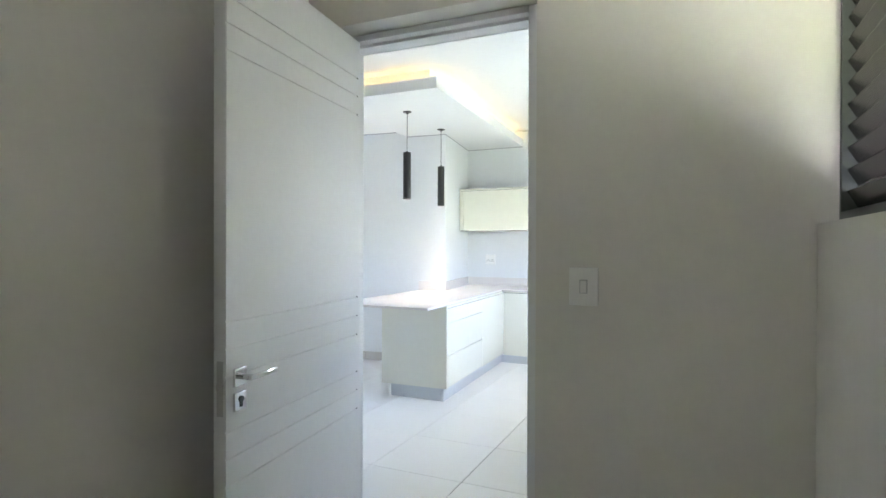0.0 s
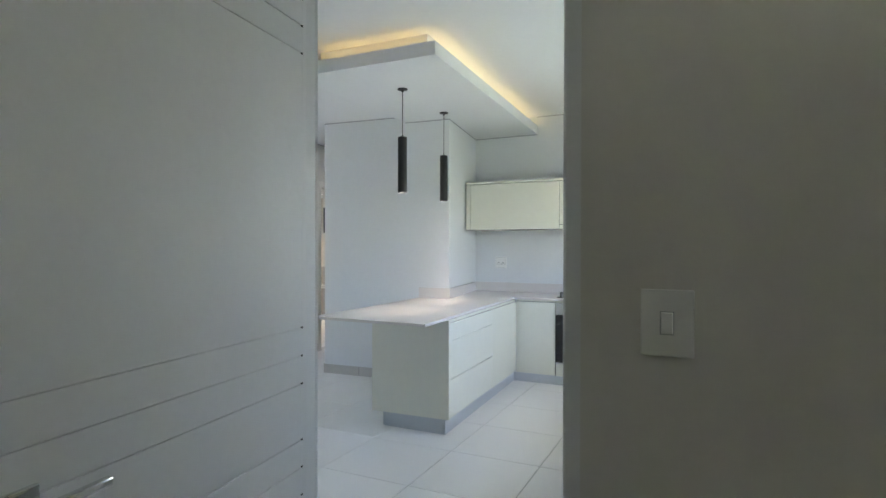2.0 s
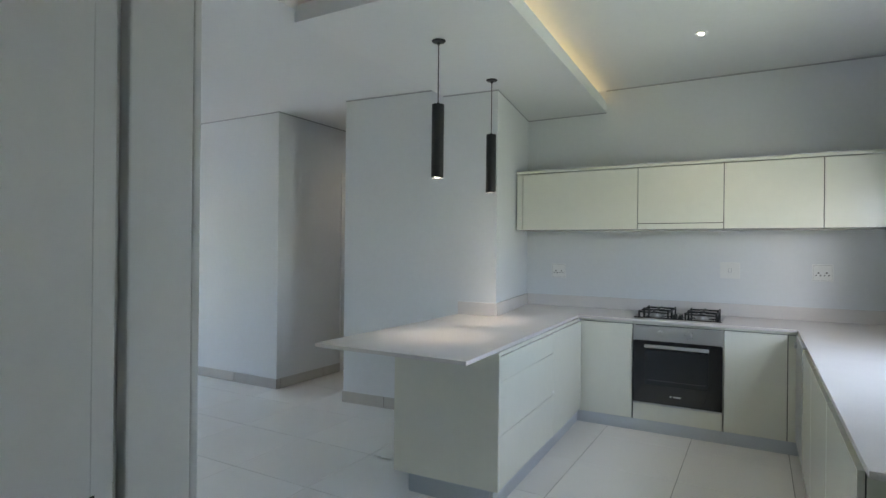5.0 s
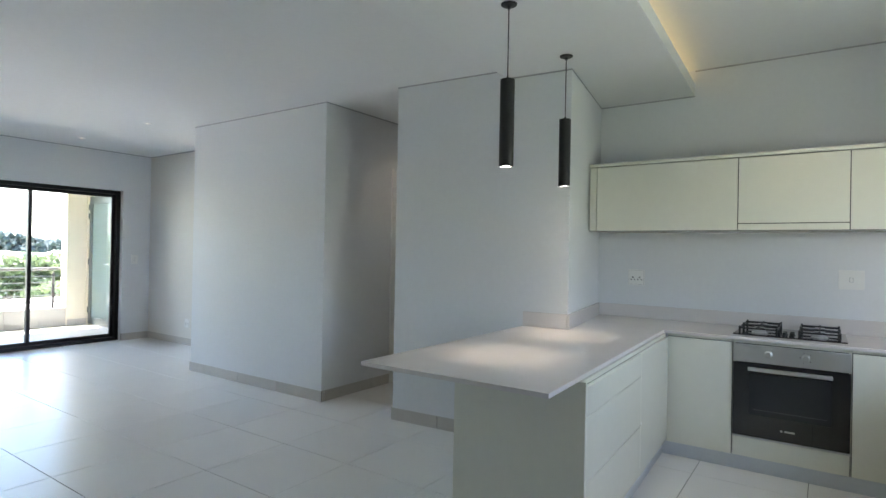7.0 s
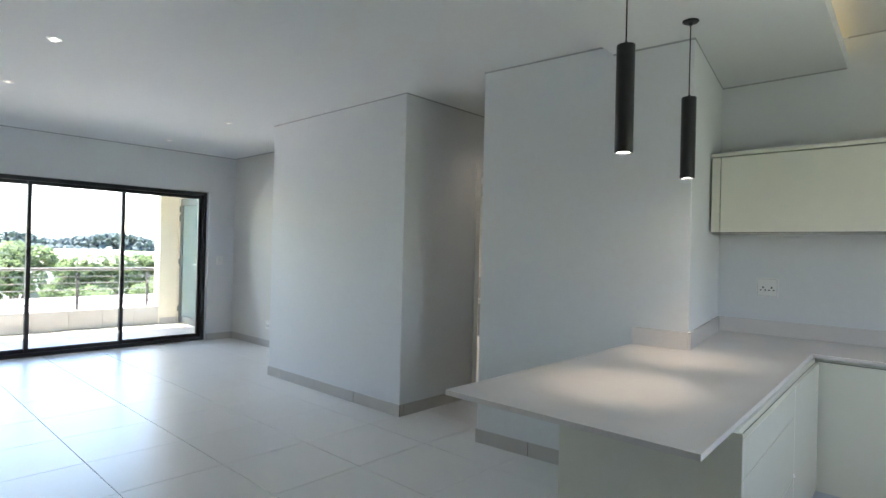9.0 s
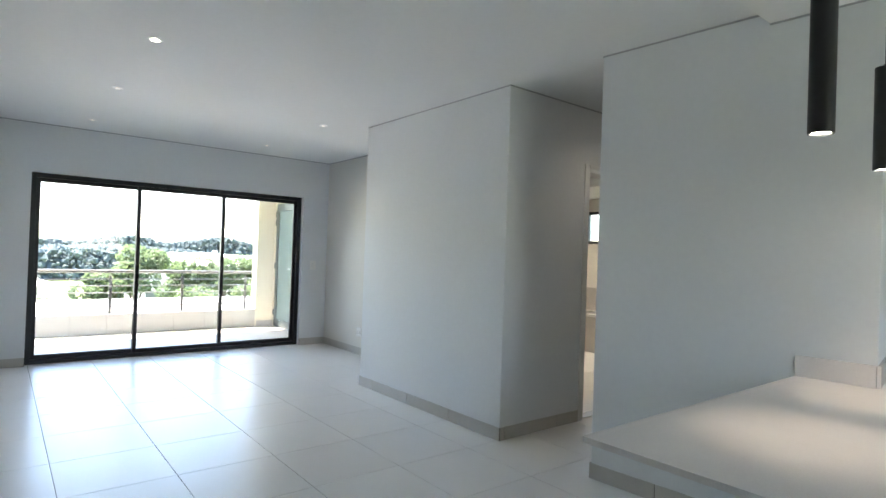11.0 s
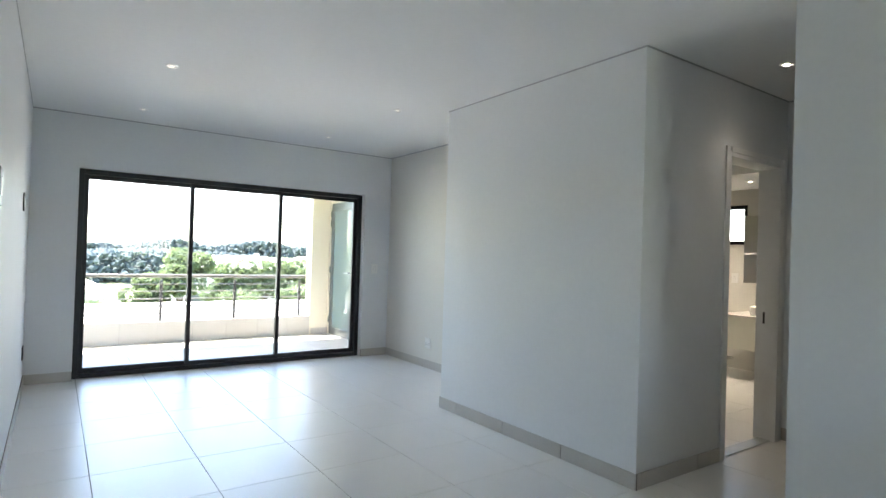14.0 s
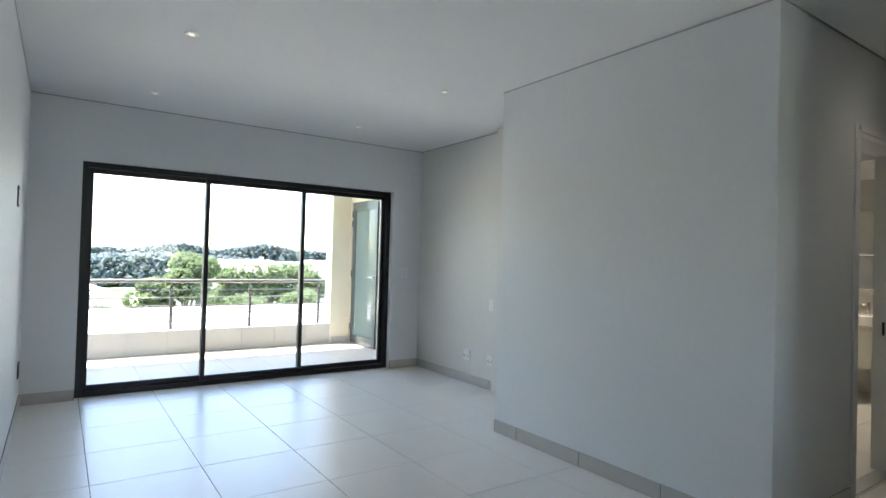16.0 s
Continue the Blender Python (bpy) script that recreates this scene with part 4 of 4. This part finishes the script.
bw = thing("bathroom_window", (-7.49, BATH_Y, 1.6), "high dark-framed bathroom window", "window")
o = Matrix.Translation((7.49, -BATH_Y, -1.6))
bm = bmesh.new()
for xa, xb, za, zb in ((-8.1, -8.05, 1.6, 2.12), (-7.08, -7.03, 1.6, 2.12), (-8.05, -7.08, 1.6, 1.65), (-8.05, -7.08, 2.07, 2.12), (-7.56, -7.44, 1.65, 2.07)):
    cube(bm, xa, xb, BATH_Y + 0.02, BATH_Y + 0.08, za, zb, 0.003, o)
part("window_frame", bm, FRAME, bw, smooth=True)
for xa, xb in ((-8.05, -7.56), (-7.44, -7.08)):
    bm = bmesh.new()
    cube(bm, xa, xb, BATH_Y + 0.045, BATH_Y + 0.051, 1.65, 2.07, 0, o)
    pane = part("pane", bm, GLASS, bw)
    pane.visible_shadow = False

tub = thing("bathtub", (-7.5, 10.7, 0), "white built-in bathtub with a tiled front", "bathtub")
o = Matrix.Translation((7.5, -10.7, 0))
bm = bmesh.new()
cube(bm, BATH_X0 + 0.003, -7.02, 10.42, 10.44, FLOOR_Z, 0.50, 0.002, o)
part("front_panel", bm, BALTILE, tub)
bm = bmesh.new()
for xa, xb, ya, yb in ((BATH_X0 + 0.003, -7.02, 10.41, 10.50), (BATH_X0 + 0.003, -7.02, 10.90, 10.995), (BATH_X0 + 0.003, -8.3, 10.50, 10.90), (-7.12, -7.02, 10.50, 10.90)):
    cube(bm, xa, xb, ya, yb, 0.50, 0.54, 0.008, o)
cube(bm, -8.3, -7.12, 10.50, 10.90, 0.12, 0.14, 0, o)
part("rim", bm, CERAMIC, tub, smooth=True)
bm = bmesh.new()
rod(bm, o @ Vector((-7.65, 10.94, 0.54)), o @ Vector((-7.65, 10.94, 0.80)), 0.016)
rod(bm, o @ Vector((-7.65, 10.94, 0.78)), o @ Vector((-7.65, 10.78, 0.74)), 0.013)
rod(bm, o @ Vector((-7.60, 10.94, 0.62)), o @ Vector((-7.52, 10.92, 0.86)), 0.012)
part("mixer_tap", bm, CHROME, tub, smooth=True)
bm = bmesh.new()
cube(bm, BATH_X0 + 0.003, -7.29, BATH_Y - 0.012, BATH_Y - 0.001, 0.545, 0.90, 0.001)
tagged(part("bath_splashback", bm, BALTILE), "pale tiled splashback over the bathtub", "splashback")

van = thing("vanity_unit", (-6.2, 10.65, 0.33), "cream gloss wall-hung vanity with three doors", "vanity")
o = Matrix.Translation((6.2, -10.65, -0.33))
bm = bmesh.new()
cube(bm, -6.99, -5.6, 10.32, BATH_Y - 0.001, 0.33, 0.715, 0, o)
part("body", bm, CREAM, van)
for xa in (-6.99, -6.53, -6.07):
    bm = bmesh.new()
    cube(bm, xa + 0.002, xa + 0.458, 10.30, 10.3195, 0.332, 0.712, 0.0015, o)
    part("door", bm, CREAM, van, smooth=True)
bm = bmesh.new()
cube(bm, -7.01, -5.58, 10.28, BATH_Y - 0.001, 0.717, 0.737, 0.002, o)
part("top", bm, QUARTZ, van)
bm = bmesh.new()
cube(bm, -6.70, -6.20, 10.42, 10.80, 0.738, 0.85, 0.02, o)
basin = part("basin", bm, CERAMIC, van, smooth=True)
bm = bmesh.new()
rod(bm, o @ Vector((-6.45, 10.90, 0.738)), o @ Vector((-6.45, 10.90, 0.98)), 0.015)
rod(bm, o @ Vector((-6.45, 10.905, 0.965)), o @ Vector((-6.45, 10.76, 0.945)), 0.011)
part("tap", bm, CHROME, van, smooth=True)
mc = thing("mirror_cabinet", (-6.3, BATH_Y, 1.11), "mirror-fronted bathroom wall cabinet in two rows", "mirror cabinet")
o = Matrix.Translation((6.3, -BATH_Y, -1.11))
bm = bmesh.new()
cube(bm, -7.0, -5.7, BATH_Y - 0.12, BATH_Y - 0.001, 1.11, 1.965, 0, o)
part("body", bm, PLASTIC, mc)
for za, zb in ((1.11, 1.475), (1.495, 1.965)):
    bm = bmesh.new()
    cube(bm, -7.0, -5.7, BATH_Y - 0.126, BATH_Y - 0.1205, za, zb, 0.001, o)
    part("mirror_door", bm, MIRROR, mc)
wall_plate("light_switch", (-7.17, BATH_Y, 1.16), "-y", 0.09, 0.13, "white light switch in the bathroom", "light switch", rocker(0, 0))

# ---------------------------------------------------------------- outdoors
bm = bmesh.new()
bmesh.ops.create_grid(bm, x_segments=60, y_segments=60, size=1600)
for v in bm.verts:
    d = max(0.0, -v.co.x - 120)
    v.co.z = -6.5 - 0.02 * min(d, 80) + (max(0, d - 150) * 0.022 + 6 * noise.noise(Vector((v.co.x / 260, v.co.y / 260, 0))) if d > 150 else 0)
ground = structure("ground", bm, GRASS, "grassy ground falling away below the balcony", "ground")


def leaves(blobs, count, size, seed):
    """A crown of small leaf clumps spread through uneven blobs of foliage."""
    rng = random.Random(seed)
    vs, fs = [], []
    for _ in range(count):
        cx, cy, cz, r = rng.choice(blobs)
        u, th = rng.uniform(-1, 1), rng.uniform(0, 2 * math.pi)
        k = r * rng.uniform(0.55, 1.0) ** 0.5
        s = math.sqrt(1 - u * u)
        p = Vector((cx + k * s * math.cos(th), cy + k * s * math.sin(th), cz + 0.8 * k * u))
        q = Euler((rng.uniform(-1, 1), rng.uniform(-1, 1), rng.uniform(0, 6.28))).to_matrix()
        a = size * rng.uniform(0.6, 1.4)
        n = len(vs)
        for dx, dy, dz in ((-1, 0, 0), (0, -0.55, 0.2), (1, 0, 0), (0, 0.55, 0.2)):
            vs.append(p + q @ Vector((dx * a, dy * a, dz * a)))
        fs.append((n, n + 1, n + 2, n + 3))
    me = bpy.data.meshes.new("crown")
    me.from_pydata([tuple(v) for v in vs], [], fs)
    me.materials.append(LEAF)
    return me


def tree(x, y, z, height, radius, seed, label, count=2600, size=0.20):
    rng = random.Random(seed)
    t = thing("tree", (x, y, z), label, "tree", "garden trees")
    bm = bmesh.new()
    fork = height * 0.42
    rod(bm, (0, 0, -0.3), (0.1, 0.05, fork), height * 0.03, height * 0.02, 10)
    blobs = []
    for k in range(9):
        a = 2 * math.pi * k / 9 + rng.uniform(-0.3, 0.3)
        rr = radius * rng.uniform(0.3, 0.75)
        zz = height * rng.uniform(0.50, 0.86)
        tip = Vector((rr * math.cos(a), rr * math.sin(a), zz))
        rod(bm, (0.1, 0.05, fork * rng.uniform(0.75, 1.0)), tip, height * 0.011, height * 0.004, 6)
        blobs.append((*tip, radius * rng.uniform(0.28, 0.48)))
    blobs.append((0, 0, height * 0.84, radius * 0.45))
    blobs.append((0.1 * radius, 0.2 * radius, height * 0.66, radius * 0.5))
    part("trunk", bm, BARK, t)
    ob = new("crown", leaves(blobs, count, size, seed + 1))
    ob.parent = t
    return t


tree(-46, 10.9, -6.6, 8.4, 2.5, 3, "broad leafy tree rising above the roofs", 9000, 0.13)
tree(-45, 9.0, -6.6, 6.6, 1.7, 4, "lower leafy tree beside a taller one", 4500, 0.13)
tree(-47, 5.9, -6.5, 4.2, 1.7, 5, "small rounded green garden tree beyond the balcony", 3200, 0.13)
tree(-47, 8.2, -6.5, 4.0, 1.5, 7, "small rounded green garden tree beyond the balcony", 3000, 0.13)
tree(-60, 17.6, -6.6, 6.9, 2.6, 9, "light green garden tree behind the railing", 5000, 0.16)
tree(-60, 21.2, -6.6, 7.2, 2.6, 11, "light green garden tree behind the railing", 5000, 0.16)
tree(-60, 25.0, -6.6, 7.4, 2.8, 13, "light green garden tree behind the railing", 5000, 0.16)
tree(-44, 14.4, -6.6, 5.4, 1.8, 15, "thin light green garden tree behind the railing", 2600, 0.13)
tree(-44, 18.6, -6.6, 5.6, 1.8, 17, "thin light green garden tree behind the railing", 2600, 0.13)


def house(x, y, z, w, d, h, label, turn=0, ridge=1.6):
    t = thing("house", (x, y, z), label, "house", "houses below", turn)
    bm = slab_with_holes("y", -d / 2, d / 2, w / 2 - 0.25, w / 2, -0.5, h, [(-d * 0.3, -d * 0.12, 0.9, 2.1), (d * 0.1, d * 0.3, 0.9, 2.1)])
    part("wall", bm, HOUSEWALL, t)
    bm = bmesh.new()
    cube(bm, -w / 2, w / 2 - 0.251, -d / 2, d / 2, -0.5, h - 0.01)
    part("body", bm, HOUSEWALL, t)
    bm = bmesh.new()
    ov = 0.5
    a = [bm.verts.new(c) for c in ((-w / 2 - ov, -d / 2 - ov, h), (w / 2 + ov, -d / 2 - ov, h), (w / 2 + ov, d / 2 + ov, h), (-w / 2 - ov, d / 2 + ov, h))]
    r = [bm.verts.new((0, -d / 2 + w * 0.35, h + ridge)), bm.verts.new((0, d / 2 - w * 0.35, h + ridge))]
    for f in ((a[0], a[1], r[0]), (a[1], a[2], r[1], r[0]), (a[2], a[3], r[1]), (a[3], a[0], r[0], r[1]), (a[3], a[2], a[1], a[0])):
        bm.faces.new(f)
    roof = part("roof", bm, ROOF, t)
    bm = bmesh.new()
    cube(bm, 0.6, 1.2, d * 0.2, d * 0.2 + 0.6, h + 0.4, h + ridge + 0.4, 0.02)
    part("chimney", bm, HOUSEWALL, roof)
    for ya in (-d * 0.3, d * 0.1):
        bm = bmesh.new()
        cube(bm, w / 2 - 0.16, w / 2 - 0.13, ya, ya + d * (0.18 if ya < 0 else 0.2), 0.9, 2.1)
        part("window", bm, GREYALU, t)


house(-26, 12.0, -6.6, 15, 36, 4.7, "house below with a broad pale hipped roof", 0, 1.2)
house(-66, 1.0, -6.7, 8, 12, 4.0, "pale rendered house among trees", 8)
house(-85, 24.0, -6.7, 9, 16, 5.5, "pale rendered house among trees", -12)
house(-95, 44.0, -6.7, 9, 18, 5.5, "pale rendered house among trees", -20)

# wooded ridges in the distance, with blue haze put into their colour
rng = random.Random(21)
for k, (x0, y0, y1, base, rise, n, size) in enumerate(((-150, -30, 42, -9, 12.5, 12000, 0.9), (-230, -60, 190, -10, 14.0, 16000, 1.3), (-420, -160, 420, -9, 24.0, 16000, 2.4))):
    vs, fs = [], []
    for _ in range(n):
        y = rng.uniform(y0, y1)
        hgt = base + rise * (0.55 + 0.45 * noise.noise(Vector((y / 45.0, k * 7.3, 0)))) * rng.uniform(0.25, 1.0)
        x = x0 - rng.uniform(0, 30) + rng.uniform(-5, 5)
        c = Vector((x, y, hgt - size * 0.6))
        m = Euler((rng.uniform(0, 3), rng.uniform(0, 3), rng.uniform(0, 3))).to_matrix()
        b = len(vs)
        s = size * rng.uniform(0.5, 1.1)
        for dx, dy, dz in ((1, 0, 0), (-1, 0, 0), (0, 1, 0), (0, -1, 0), (0, 0, 1), (0, 0, -1)):
            vs.append(tuple(c + m @ Vector((dx * s, dy * s, dz * s * 0.8))))
        for f in ((0, 2, 4), (2, 1, 4), (1, 3, 4), (3, 0, 4), (2, 0, 5), (1, 2, 5), (3, 1, 5), (0, 3, 5)):
            fs.append(tuple(b + i for i in f))
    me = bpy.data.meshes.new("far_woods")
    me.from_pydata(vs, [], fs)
    me.materials.append(HAZEWOOD)
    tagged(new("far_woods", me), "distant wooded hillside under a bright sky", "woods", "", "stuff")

# ---------------------------------------------------------------- floor tiles and skirting
PITCH, PITCH_Y, GAP = 0.600, 0.591, 0.0035
bm = bmesh.new()
h, k = PITCH / 2 - GAP / 2, PITCH_Y / 2 - GAP / 2
r = bmesh.ops.create_cube(bm, size=1.0)
bmesh.ops.transform(bm, matrix=Matrix.Translation((0, 0, -0.006)) @ Matrix.Diagonal((2 * h, 2 * k, 0.012, 1)), verts=r["verts"])
bmesh.ops.bevel(bm, geom=[e for e in bm.edges if all(v.co.z > -0.001 for v in e.verts)], offset=0.0012, segments=1, affect="EDGES")
tile_mesh = mesh_of("floor_tile", bm, TILE)
rooms = [(LIV_FAR, KIT_R, 2.9, LIV_R), (BOX_X1, -4.5, LIV_R, PASS_END), (-3.4, KIT_R, LIV_R, BACK_Y), (SMALL_L, SMALL_R, SMALL_BACK, 2.9), (BATH_X0, -4.5, LIV_R + 0.2, BATH_Y)]
solid = [(BOX_X0, BOX_X1, BOX_Y, LIV_R + 0.1), (LIV_FAR, -5.2, 2.9, LIV_L)]
for i in range(-16, 6):
    for j in range(-12, 12):
        cx, cy = -2.415 + PITCH * (i + 0.5), 5.605 + PITCH_Y * (j + 0.5)
        b = (cx - h, cx + h, cy - k, cy + k)
        if not any(b[1] > q[0] and b[0] < q[1] and b[3] > q[2] and b[2] < q[3] for q in rooms):
            continue
        if any(b[0] > q[0] and b[1] < q[1] and b[2] > q[2] and b[3] < q[3] for q in solid):
            continue
        ob = new("floor_tile", tile_mesh)
        ob.location = (cx, cy, FLOOR_Z)
        ob.parent = floor


def skirting(p, q, first=0.3):
    """A row of cut tiles along a wall; the room lies to the left of the way from p to q."""
    p, q = Vector((*p, 0)), Vector((*q, 0))
    d = q - p
    base = structure("baseboard", slab_with_holes("x", 0, d.length, 0.0, 0.005, 0, 0.094), GROUT, "low skirting of grey-beige floor tile", "baseboard")
    m = Matrix.Translation(p + Vector((0, 0, FLOOR_Z))) @ Matrix.Rotation(math.atan2(d.y, d.x), 4, "Z")
    base.matrix_world = m
    a = 0.0
    n = first
    while a < d.length - 0.01:
        e = min(n, d.length)
        bm = bmesh.new()
        cube(bm, a + 0.0035, e - 0.0035, 0.0052, 0.0105, 0.0008, 0.096)
        ob = new("skirting_tile", mesh_of("skirting_tile", bm, SKIRT))
        ob.parent = base
        a, n = e, e + PITCH


for p, q, f in (((BOX_X1 + 0.0105, BOX_Y), (BOX_X0 - 0.0105, BOX_Y), 0.6), ((BOX_X1, 7.44), (BOX_X1, BOX_Y - 0.0), 0.3), ((BOX_X0, BOX_Y), (BOX_X0, LIV_R), 0.3),
                ((BOX_X0, LIV_R), (LIV_FAR, LIV_R), 0.5), ((LIV_FAR, LIV_R), (LIV_FAR, GL_Y1), 0.39), ((LIV_FAR, GL_Y0), (LIV_FAR, LIV_L), 0.45),
                ((LIV_FAR, LIV_L), (-5.2, LIV_L), 0.5), ((-4.585, 6.495), (-4.585, PASS_END), 0.5), ((-3.17, 6.60), (-4.595, 6.4945), 1.0),
                ((-4.5, PASS_END), (BOX_X1, PASS_END), 0.5), ((DOOR_L - 0.07, DOOR_Y1), (-2.2, DOOR_Y1), 0.4)):
    skirting(p, q, f)
